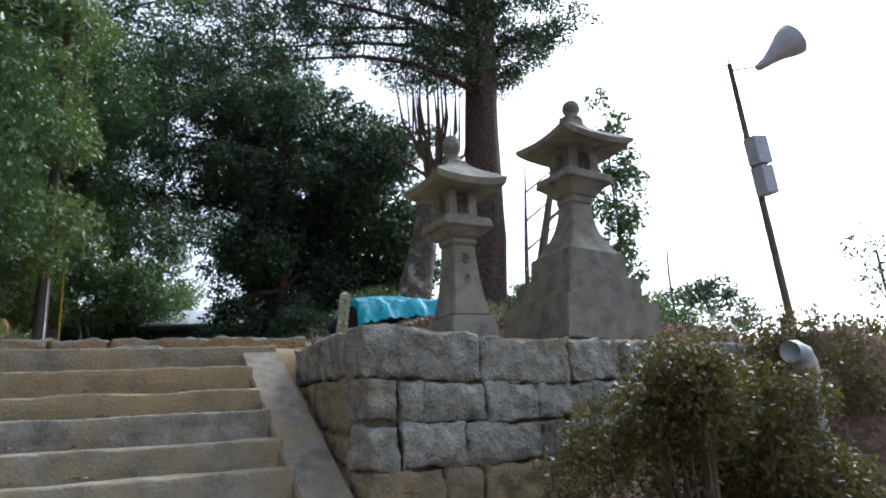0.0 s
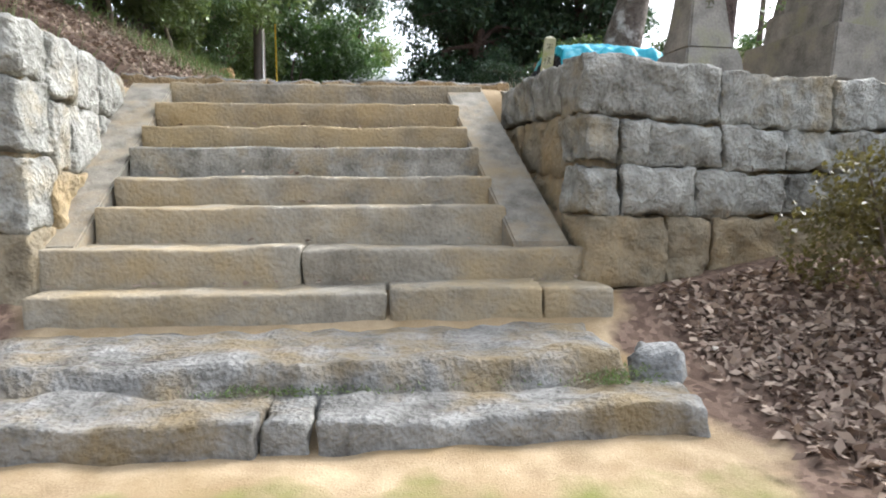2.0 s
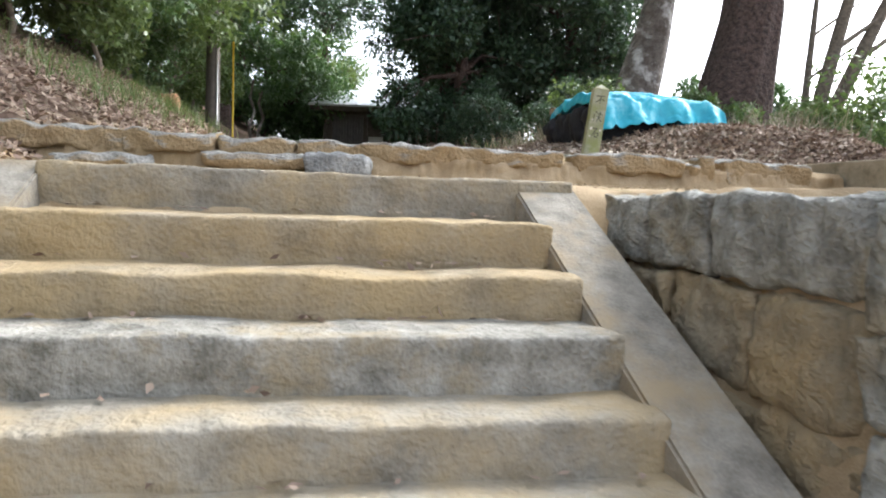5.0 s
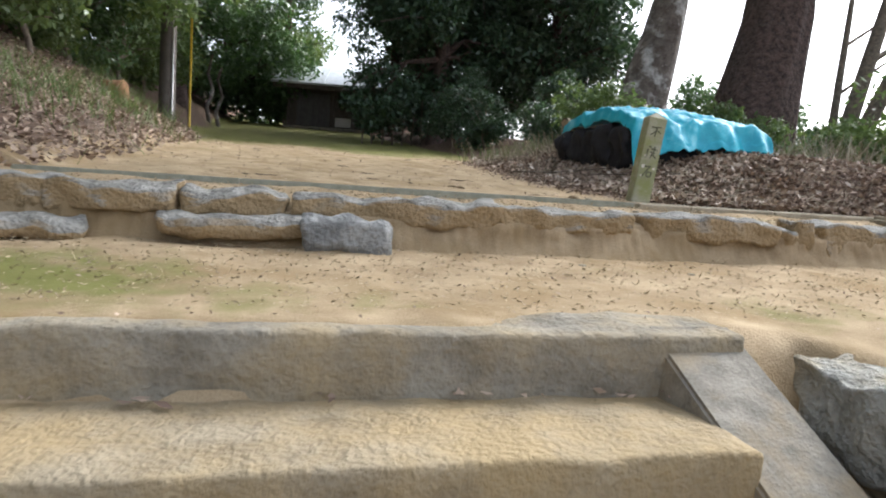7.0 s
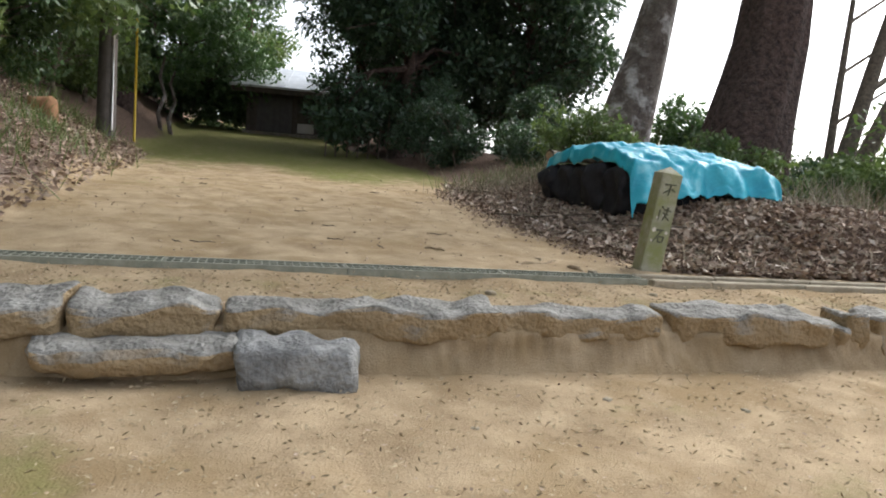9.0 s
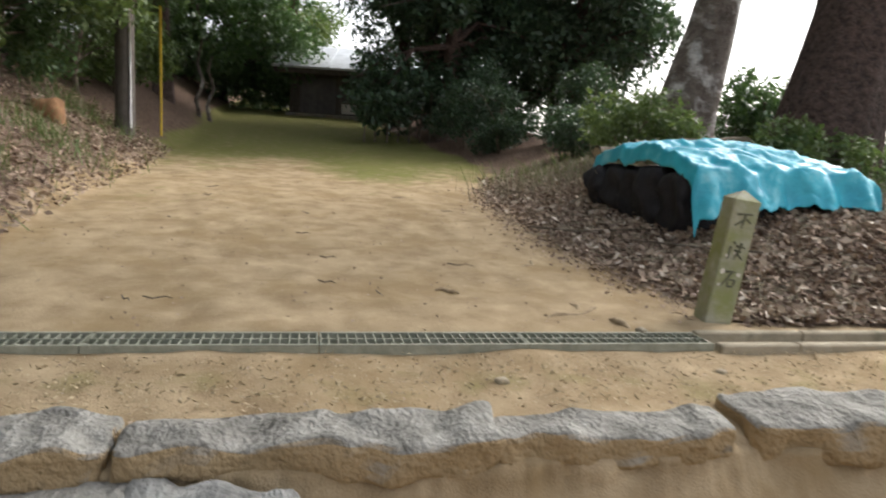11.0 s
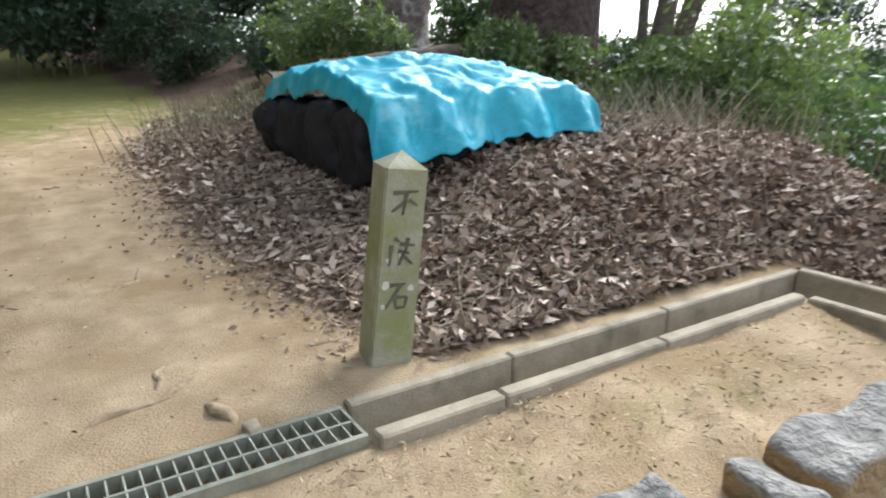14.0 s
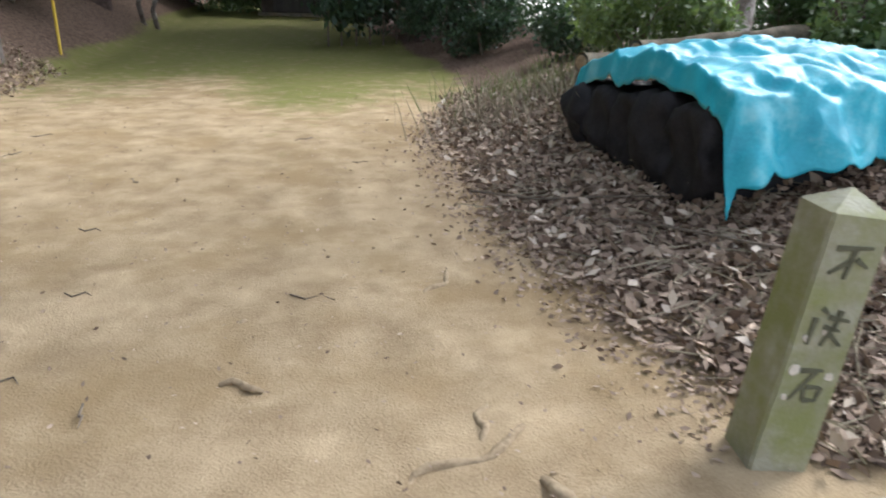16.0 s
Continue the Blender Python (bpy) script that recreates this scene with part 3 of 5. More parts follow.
for k in range(7):
    x1 = 1.42 - k * 0.995
    gr = empty("drain_grate", x1 - 0.4975, 2.862, 2.256, "galvanised steel bar grating over the drain", "grate", "grates along the drain")
    bmf = bmesh.new()
    for y0, y1 in ((-0.106, -0.086), (0.086, 0.106)):
        box(bmf, -0.495, 0.495, y0, y1, -0.045, 0.004)
    box(bmf, -0.495, 0.495, -0.005, 0.005, -0.035, 0.002)
    for x0 in (-0.495, 0.485):
        box(bmf, x0, x0 + 0.01, -0.086, 0.086, -0.045, 0.002)
    part("frame", bmf, GRATING, gr)
    for j in range(1, 23):
        b = place("bar", bar_me, GRATING, gr)
        b.matrix_local = pose(-0.495 + j * 0.0430, 0, 0, ry=12)
bed = part("drain_bed", soft_box(-5.6, 3.90, 2.786, 2.947, 1.9, 2.09, 0.005, 1), CHANNEL, drain, "silty dark bed")
bed.matrix_parent_inverse = drain.matrix_world.inverted()


# ---- stone lanterns ----
def frustum(bm, w0, w1, z0, z1, curve=1.0, n=1):
    """A square shaft from width w0 at z0 to w1 at z1, flared by the curve's power."""
    rings = []
    for i in range(n + 1):
        t = i / n
        w = (w1 + (w0 - w1) * (1 - t) ** curve) / 2
        rings.append([bm.verts.new((a * w, b * w, z0 + (z1 - z0) * t)) for a, b in ((-1, -1), (1, -1), (1, 1), (-1, 1))])
    for r0, r1 in zip(rings, rings[1:]):
        for s in range(4):
            bm.faces.new((r0[s], r0[(s + 1) % 4], r1[(s + 1) % 4], r1[s]))
    bm.faces.new(rings[0][::-1])
    bm.faces.new(rings[-1])


def shaft(name, parent, w0, w1, z0, z1, curve=1.0, n=1, r=0.012, label=""):
    bm = bmesh.new()
    frustum(bm, w0, w1, z0, z1, curve, n)
    bmesh.ops.recalc_face_normals(bm, faces=bm.faces)
    hard = [e for e in bm.edges if e.is_manifold and e.calc_face_angle() > 0.6]
    bmesh.ops.bevel(bm, geom=hard, offset=r, segments=2, affect="EDGES")
    return part(name, bm, LANTERN, parent, label)


def lantern_roof(parent, w, z0, z1, top):
    """A square roof with sagging slopes and lifted corners."""
    bm = bmesh.new()
    n = 8
    rings = []
    for i in range(n + 1):
        t = i / n
        half = (w * (1 - t) ** 1.55 + top * (1 - (1 - t) ** 1.55)) / 2
        ring = []
        for a, b in ((-1, -1), (1, -1), (1, 1), (-1, 1)):
            a2, b2 = {(-1, -1): (1, -1), (1, -1): (1, 1), (1, 1): (-1, 1), (-1, 1): (-1, -1)}[(a, b)]
            for s in range(6):
                q = s / 6
                lift = 0.10 * w * abs(2 * q - 1) ** 2.5 * (1 - t) ** 2 * 0.55
                ring.append(bm.verts.new(((a + (a2 - a) * q) * half, (b + (b2 - b) * q) * half, z0 + 0.05 + lift + (z1 - z0 - 0.05) * t ** 0.85)))
        rings.append(ring)
    under = [bm.verts.new((v.co.x * 0.96, v.co.y * 0.96, v.co.z - 0.055)) for v in rings[0]]
    rings.insert(0, under)
    for r0, r1 in zip(rings, rings[1:]):
        for s in range(24):
            bm.faces.new((r0[s], r0[(s + 1) % 24], r1[(s + 1) % 24], r1[s]))
    bm.faces.new(under[::-1])
    bm.faces.new(rings[-1])
    return part("roof", bm, LANTERN, parent, smooth=False)


def firebox(parent, w, z0, z1):
    """Four corner posts, sill and lintel round an open chamber."""
    p = 0.30 * w
    for a in (-1, 1):
        for b in (-1, 1):
            cx, cy = a * (w - p) / 2, b * (w - p) / 2
            part("corner_post", soft_box(cx - p / 2, cx + p / 2, cy - p / 2, cy + p / 2, z0 - 0.003, z1 + 0.003, 0.008, 1), LANTERN, parent)
    h = z1 - z0
    bm = bmesh.new()
    for lo, hi in ((z0 + 0.002, z0 + 0.16 * h), (z1 - 0.2 * h, z1 - 0.002)):
        box(bm, -w / 2 + 0.01, w / 2 - 0.01, -w / 2 + 0.01, w / 2 - 0.01, lo, hi)
    part("chamber_rails", bm, LANTERN, parent)


def finial(parent, z0, z1, r):
    bm = bmesh.new()
    prof = [(r * 1.15, 0), (r * 1.1, 0.10), (r * 0.75, 0.2), (r * 0.7, 0.3), (r * 0.97, 0.45), (r * 1.0, 0.62), (r * 0.88, 0.8), (r * 0.55, 0.94), (0.01, 1.0)]
    tube(bm, [(0, 0, z0 + (z1 - z0) * t) for _, t in prof], [q for q, _ in prof], 14)
    return part("finial", bm, LANTERN, parent, "round jewel-shaped stone top", smooth=True)


def strokes(parent, y, chars, size, x0, z0, dz, material, depth=0.004, lean=0.0):
    """Carved brush strokes, their shade painted as dark bars: (x0, z0, x1, z1) in character units."""
    for i, ch in enumerate(chars):
        bm = bmesh.new()
        for ax, az, bx, bz in ch:
            cz = z0 - i * dz
            p0, p1 = Vector((x0 + ax * size, y, cz + az * size)), Vector((x0 + bx * size, y, cz + bz * size))
            d = (p1 - p0).normalized()
            nrm = Vector((-d.z, 0, d.x))
            w0, w1 = size * 0.068, size * 0.035
            q = [p0 + nrm * w0, p1 + nrm * w1, p1 - nrm * w1, p0 - nrm * w0]
            f = [bm.verts.new(v + Vector((lean * (v.z - z0), -depth, 0))) for v in q]
            b = [bm.verts.new(v + Vector((lean * (v.z - z0), depth, 0))) for v in q]
            bm.faces.new(f)
            bm.faces.new(b[::-1])
            for s in range(4):
                bm.faces.new((f[s], b[s], b[(s + 1) % 4], f[(s + 1) % 4]))
        bmesh.ops.recalc_face_normals(bm, faces=bm.faces)
        part("carved_character", bm, material, parent, "carved brush character, its shade painted as dark bars")


MARK = [(-0.4, 0.4, 0.4, 0.45), (0, 0.4, -0.1, -0.3), (-0.35, 0.05, 0.3, 0.1), (-0.3, -0.4, 0.3, -0.35), (0.15, 0.3, 0.35, -0.1)]
l1 = empty("stone_lantern", 1.72, -1.2, 1.765, "weathered stone lantern with flared shaft and carved writing", "stone lantern", rz=6)
l1.scale = (1, 1, 1.04)
shaft("plinth", l1, 0.471, 0.395, 0.0, 0.20, 0.6, 3)
shaft("shaft", l1, 0.365, 0.228, 0.20, 0.80, 1.7, 8)
shaft("collar", l1, 0.251, 0.258, 0.80, 0.86)
shaft("shelf_under", l1, 0.304, 0.456, 0.86, 0.93, 1.0, 2)
shaft("shelf", l1, 0.486, 0.456, 0.93, 1.02)
firebox(l1, 0.28, 1.02, 1.31)
lantern_roof(l1, 0.70, 1.27, 1.56, 0.17)
finial(l1, 1.55, 1.82, 0.085)
strokes(l1, -0.135, [MARK, MARK[1:], MARK[:4]], 0.09, 0.0, 0.68, 0.17, ENGRAVING_SHADE)
l2 = empty("tall_stone_lantern", 3.50, -0.6, 1.80, "tall grey stone lantern on a stepped pedestal", "stone lantern", rz=4)
l2.matrix_world = pose(3.28, -0.6, 1.76, 0, 4.5, 4)
for w, z0, z1 in ((1.14, 0.0, 0.42), (0.92, 0.42, 0.68), (0.72, 0.68, 0.94)):
    shaft("pedestal_step", l2, w, w - 0.02, z0, z1)
shaft("shaft", l2, 0.648, 0.264, 0.94, 1.52, 2.2, 10)
shaft("collar", l2, 0.278, 0.291, 1.52, 1.60)
shaft("shelf_under", l2, 0.304, 0.569, 1.60, 1.74, 0.8, 3)
shaft("shelf", l2, 0.608, 0.582, 1.74, 1.84)
firebox(l2, 0.38, 1.84, 2.17)
lantern_roof(l2, 0.92, 2.14, 2.48, 0.2)
shaft("roof_crown", l2, 0.209, 0.183, 2.46, 2.56)
finial(l2, 2.54, 2.78, 0.10)

# ---- inscribed marker post ----
mp = empty("marker_post", 1.70, 3.215, 2.24, "leaning square stone marker post, mossy, with carved characters", "stone post")
mp.matrix_world = pose(1.70, 3.215, 2.24, 1.5, 6.5, -9)
bm = bmesh.new()
frustum(bm, 0.158, 0.154, -0.05, 0.74, 1, 5)
for f in [f for f in bm.faces if f.calc_center_median().z > 0.739]:
    r = bmesh.ops.poke(bm, faces=[f])
    r["verts"][0].co.z += 0.055
bmesh.ops.bevel(bm, geom=[e for e in bm.edges if abs(e.verts[0].co.z - e.verts[1].co.z) > 0.1 and abs(e.verts[0].co.x) > 0.05], offset=0.006, segments=2, affect="EDGES")
for v in bm.verts:
    v.co += noise.noise_vector(v.co * 9) * 0.003
part("shaft", bm, POSTSTONE, mp)
FU = [(-0.42, 0.42, 0.42, 0.5), (0.02, 0.42, -0.05, -0.3), (0.0, 0.15, -0.45, -0.2), (0.12, 0.2, 0.42, 0.02)]
MID = [(-0.25, 0.5, -0.1, 0.38), (-0.35, 0.25, -0.38, -0.45), (-0.05, 0.3, 0.45, 0.25), (0.2, 0.5, 0.15, 0.0), (-0.1, 0.05, 0.3, -0.02), (0.1, 0.05, -0.05, -0.45), (0.05, -0.1, 0.42, -0.4)]
ISHI = [(-0.3, 0.42, 0.25, 0.48), (0.1, 0.45, -0.4, -0.4), (-0.05, 0.0, 0.32, 0.02), (0.32, 0.02, 0.28, -0.35), (-0.08, -0.05, -0.02, -0.4), (-0.02, -0.38, 0.3, -0.35)]
strokes(mp, -0.0785, [FU, MID, ISHI], 0.105, 0.0, 0.615, 0.165, ENGRAVING_SHADE)

# ---- covered woodpile ----
pile = empty("covered_pile", 3.1, 5.4, 2.62, "stack of black sacking under a creased blue tarpaulin", "tarpaulin pile")
PX0, PX1, PY0, PY1 = 2.36, 4.05, 4.56, 6.45


def tarp_z(u, v):
    """Height of the cover, u along x and v along y from 0 to 1."""
    z = 3.10 + 0.22 * math.sin(math.pi * min(1, max(0, v)) * 0.9) * (0.35 + 0.65 * math.sin(math.pi * min(1, u * 0.8 + 0.15)))
    z -= 0.10 * max(0, u - 0.86) / 0.14
    return z


bm = bmesh.new()
nu, nv = 120, 120
grid = []
for j in range(nv + 1):
    row = []
    for i in range(nu + 1):
        a, b = i / nu * 1.33 - 0.08, j / nv * 1.42 - 0.30
        u, v = min(1, max(0, a)), min(1, max(0, b))
        over_n, over_e, over_w = max(0, -b) , max(0, a - 1), max(0, -a)
        z = tarp_z(u, v)
        x, y = PX0 + (PX1 - PX0) * u, PY0 + (PY1 - PY0) * v
        drop_n = over_n * 1.62 * (0.76 + 0.14 * (1 - u)) * (1.0 - 0.25 * u)
        z -= drop_n * 0.88
        y -= over_n * 0.34 + 0.055 * math.sin(u * 23 + 1.3 * math.sin(u * 7)) * min(1, over_n * 5)
        z -= over_e * 1.5
        x += over_e * 0.55 + 0.05 * math.sin(v * 19) * min(1, over_e * 5)
        z -= over_w * 1.9
        x -= over_w * 0.5
        p = Vector((x, y, z))
        fold = noise.noise(Vector((x * 2.4, y * 2.4, 1))) * 0.05 + noise.noise(Vector((x * 7 + y * 3, y * 5, 5))) * 0.03
        ridge = (1 - abs(noise.noise(Vector((x * 3.1 + y, y * 2.2, 9))) * 2)) * 0.05 + (1 - abs(noise.noise(Vector((x * 7 + y * 2, y * 6 - x, 3))) * 2)) * 0.022
        crease = 0.013 * (1 - min(1, 5 * abs(noise.noise(Vector((x * 4.2 + y * 1.3, y * 3.4 - z * 2, 21)))))) - 0.010 * (1 - min(1, 6 * abs(noise.noise(Vector((x * 6.1 - y * 3, y * 5.2 + z * 3, 31))))))
        row.append(bm.verts.new(p + Vector((0, -0.4 * fold - 0.8 * crease, 0.7 * fold + ridge + crease))))
    grid.append(row)
for j in range(nv):
    for i in range(nu):
        bm.faces.new((grid[j][i], grid[j][i + 1], grid[j + 1][i + 1], grid[j + 1][i]))
cover = part("cover", bm, TARP, pile, "creased sky-blue tarpaulin with frayed edges", smooth=True)
cover.matrix_parent_inverse = pile.matrix_world.inverted()
so = cover.modifiers.new("thick", "SOLIDIFY")
so.thickness = 0.006
rng = random.Random(4)
for k in range(5):
    y = PY0 + 0.12 + k * 0.36
    ob = part("sack", rough_block(1.18, 0.44, 0.49, 300 + k, r=0.08, amp=0.07, cell=0.06, freq=7), BLACK, pile, "sooty black sacking", smooth=True)
    ob.matrix_local = pose(PX0 + 0.53 - 3.1, y + 0.21 - 5.4, -0.06, rz=rng.uniform(-5, 5))



def log(x, y, z, length, r, rz, ry=4, label="cut bamboo-like log with sawn end"):
    t = empty("cut_log", x, y, z, label, "log", "logs behind the tarpaulin")
    t.matrix_world = pose(x, y, z, 0, ry, rz)
    bm = bmesh.new()
    n = 7
    tube(bm, [(length * i / n - length / 2, 0.02 * math.sin(i), 0.01 * math.cos(i * 2)) for i in range(n + 1)], [r] * (n + 1), 10, 0.12, x)
    part("bark", bm, LOG, t, smooth=True)
    for s in (-1, 1):
        bm = bmesh.new()
        tube(bm, [(s * (length / 2), 0, 0), (s * (length / 2 + 0.006), 0, 0)], [r * 0.86, r * 0.84], 10)
        part("sawn_end", bm, WOODEND, t, "pale sawn wood")


log(3.0, 6.72, 3.22, 1.3, 0.075, 18, -3)
log(3.7, 6.85, 3.34, 1.7, 0.085, 12, -5)
log(4.1, 6.68, 3.26, 1.6, 0.05, 6, -2)


# ---- trees ----
def crown(name, clumps, n, size, material, parent, seed, droop=0.35, ratio=0.45, hollow=0.35):
    rng = np.random.default_rng(seed)
    C = np.array([c[:3] for c in clumps], float)
    R = np.array([c[3] for c in clumps], float)
    pick = rng.choice(len(C), n, p=R ** 2 / (R ** 2).sum())
    D = rng.normal(size=(n, 3))
    D /= np.linalg.norm(D, axis=1)[:, None]
    # each clump breaks into twigs, so that its outline is ragged
    tw = rng.normal(size=(len(C), 26, 3))
    tw /= np.linalg.norm(tw, axis=2)[:, :, None]
    near = tw[pick, rng.integers(0, 26, n)]
    D = D * 0.45 + near
    D /= np.linalg.norm(D, axis=1)[:, None]
    rad = (hollow + (1 - hollow) * rng.random(n) ** 0.6) * R[pick]
    P = C[pick] + D * rad[:, None] * np.array([1, 1, 0.8])
    P[:, 2] -= 0.12 * rad * rng.random(n)
    return place(name, quads_mesh(name, leaf_quads(P, size, rng, droop=droop, ratio=ratio)), material, parent)


def tree(name, x, y, trunk_r, height, clumps, n, size, leaf, bark, label, seed, lean=(0, 0), category="tree", group="", sides=12, limbs=True, sink=0.3):
    """Trunk with limbs to every clump of the crown; clumps are relative to the foot."""
    z = g(x, y)
    t = empty(name, x, y, z, label, category, group)
    rng = random.Random(seed)
    bm = bmesh.new()
    k = 9
    pts = [(lean[0] * (i / k) + 0.05 * math.sin(i * 1.3 + seed), lean[1] * (i / k) + 0.05 * math.cos(i + seed), -sink + (height + sink) * i / k) for i in range(k + 1)]
    rad = [trunk_r * (1.0 - 0.7 * (i / k)) * (1.35 if i == 0 else 1) for i in range(k + 1)]
    tube(bm, pts, rad, sides, 0.25, seed)
    part("trunk", bm, bark, t, smooth=True)
    if limbs and clumps:
        bm = bmesh.new()
        for cx, cy, cz, r in clumps:
            f = max(0.25, min(0.92, (cz - 0.8) / height))
            s = Vector((lean[0] * f, lean[1] * f, height * f))
            e = Vector((cx, cy, cz))
            mid = (s + e) / 2 + Vector((rng.uniform(-0.2, 0.2), rng.uniform(-0.2, 0.2), rng.uniform(0.0, 0.4)))
            q = trunk_r * (1 - 0.7 * f) * 0.5
            tube(bm, [s, mid, e], [q, q * 0.6, q * 0.2], 6)
            for _ in range(3):
                w = e + Vector((rng.gauss(0, 1), rng.gauss(0, 1), rng.gauss(0, 0.7))) * r * 0.6
                tube(bm, [mid, (mid + w) / 2 + Vector((0, 0, 0.1)), w], [q * 0.35, q * 0.22, q * 0.08], 4)
        part("branchwork", bm, bark, t)
    if clumps and n:
        crown("crown", clumps, n, size, leaf, t, seed)
    return t


def random_clumps(seed, n, rx, ry, z0, z1, r0, r1):
    rng = random.Random(seed)
    return [(rng.uniform(-rx, rx), rng.uniform(-ry, ry), rng.uniform(z0, z1), rng.uniform(r0, r1)) for _ in range(n)]


# bank on the west side: broad-leaved evergreens hanging over the path
for i, (x, y, n, h, z0, m, lbl) in enumerate((
        (-6.2, 2.6, 30000, 6.5, 1.0, GREENLEAF, "leaning broad-leaved evergreen with glossy hanging foliage"),
        (-5.6, 7.0, 36000, 7.0, 0.5, GREENLEAF, "broad-leaved evergreen with low glossy branches over the bank"),
        (-5.4, 11.5, 34000, 8.0, 0.8, OLIVELEAF, "tall evergreen with olive foliage above the path"),
        (-5.0, 17.0, 30000, 8.5, 1.6, GREENLEAF, "tall evergreen shading the mossy path"),
        (-9.5, 5.5, 30000, 9.0, 1.5, DARKLEAF, "dark evergreen high on the wooded bank"),
        (-10.0, 14.0, 30000, 10.0, 1.0, DARKLEAF, "dark evergreen high on the wooded bank"),
        (-8.5, -1.5, 24000, 7.5, 1.0, DARKLEAF, "dark evergreen beside the lower wall"))):
    tree("evergreen_tree", x, y, 0.17, h, random_clumps(20 + i, 26, 2.5, 2.6, z0 + 0.4, h + 0.6, 0.7, 1.25), n, 0.15, m, BARK, lbl, 20 + i, group="trees on the west bank")
# dark mass beside the shed
for i, (x, y, n, h, rr) in enumerate(((2.9, 17.0, 34000, 9.5, 2.2), (4.9, 19.5, 26000, 9.8, 2.0), (6.6, 17.6, 30000, 8.0, 1.7), (7.2, 21.0, 26000, 8.8, 2.0), (3.6, 25.5, 22000, 14, 2.6), (3.2, 21.5, 26000, 12, 1.3))):
    tree("shade_tree", x, y, 0.24, h, random_clumps(60 + i, 30, rr, 2.2, 1.0, h + 0.8, 0.8, 1.35), n, 0.19, DARKLEAF, BARK, "dense dark evergreen tree beside the shed", 60 + i, group="dark trees by the shed")
# wood behind the shed
for i, (x, y, h, m) in enumerate(((-7, 33, 9, OLIVELEAF), (-2.5, 41, 7, OLIVELEAF), (-12, 27, 11, DARKLEAF), (-4.2, 29.5, 4.0, GREENLEAF), (-10, 42, 13, DARKLEAF), (-15, 20, 12, DARKLEAF))):
    tree("woodland_tree", x, y, 0.22, h, random_clumps(90 + i, 24, 3.0, 2.5, 0.8, h, 1.0, 1.8), 20000, 0.26, m, BARK, "leafy woodland tree behind the shed", 90 + i, group="trees behind the shed")

# tall crowns closing the view above the path
for i, (x, y, h, z0, m) in enumerate(((-1.5, 35, 17, 6.5, DARKLEAF), (-6.5, 24, 13, 2.0, GREENLEAF), (-5.5, 31, 15, 4.5, DARKLEAF), (-9, 20, 13, 2.0, GREENLEAF), (-7.5, 9, 10.5, 2.5, GREENLEAF), (-13, 12, 13, 2.0, DARKLEAF))):
    tree("tall_tree", x, y, 0.25, h, random_clumps(150 + i, 34, 3.2, 2.6, z0, h + 0.8, 1.0, 1.7), 17000, 0.24, m, BARK, "tall evergreen closing the wood above the path", 150 + i, group="tall trees above the path")
for i, (x, y, h, cx, rx, z0, n) in enumerate(((2.4, 22.5, 17, -1.8, 3.0, 7.0, 19000), (-4.6, 19.5, 17, 1.2, 3.0, 7.5, 16000), (3.6, 24.5, 18, -2.4, 2.4, 8.0, 12000))):
    cl = [(a + cx, b, c, r) for a, b, c, r in random_clumps(170 + i, 40, rx, 2.4, z0, h + 1.2, 0.7, 1.35)]
    tree("overhanging_tree", x, y, 0.24, h, cl, n, 0.19, DARKLEAF if i != 1 else GREENLEAF, BARK, "tall evergreen whose crown hangs over the path", 170 + i, group="tall trees above the path")
# undergrowth on the west bank
for i, (x, y, h) in enumerate(((-5.2, 3.6, 1.5), (-4.9, 5.6, 1.7), (-4.6, 7.8, 1.6), (-4.7, 9.8, 2.0), (-4.5, 12.4, 2.2), (-5.4, 1.4, 1.5), (-6.4, 4.6, 2.4), (-6.2, 8.4, 2.6), (-4.6, 14.8, 2.4))):
    tree("bank_shrub", x, y, 0.05, h, random_clumps(180 + i, 12, 0.9, 1.1, 0.3, h + 0.7, 0.4, 0.7), 9000, 0.11, OLIVELEAF if i % 3 else GREENLEAF, TWIG, "leafy evergreen shrub on the west bank", 180 + i, category="shrub", group="shrubs on the west bank")

# low growth under the dark trees and behind the pile
for i, (x, y, h, m) in enumerate(((3.2, 13.2, 1.3, DARKLEAF), (2.9, 15.0, 1.5, DARKLEAF), (4.9, 12.4, 1.2, DARKLEAF), (3.9, 10.4, 0.5, DARKLEAF), (5.3, 7.0, 0.35, OLIVELEAF), (6.4, 6.2, 0.6, OLIVELEAF), (7.0, 5.2, 0.6, OLIVELEAF), (6.2, 10.6, 1.4, GREENLEAF), (6.75, 6.75, 0.75, DARKLEAF), (7.1, 6.1, 0.6, GREENLEAF), (3.6, 8.3, 0.5, OLIVELEAF))):
    tree("undergrowth", x, y, 0.03, h, random_clumps(220 + i, 9, 0.6, 0.6, 0.15, h + 0.25, 0.25, 0.5), 5000, 0.085, m, TWIG, "low leafy undergrowth beside the path", 220 + i, category="shrub", group="low growth east of the path", sides=6)
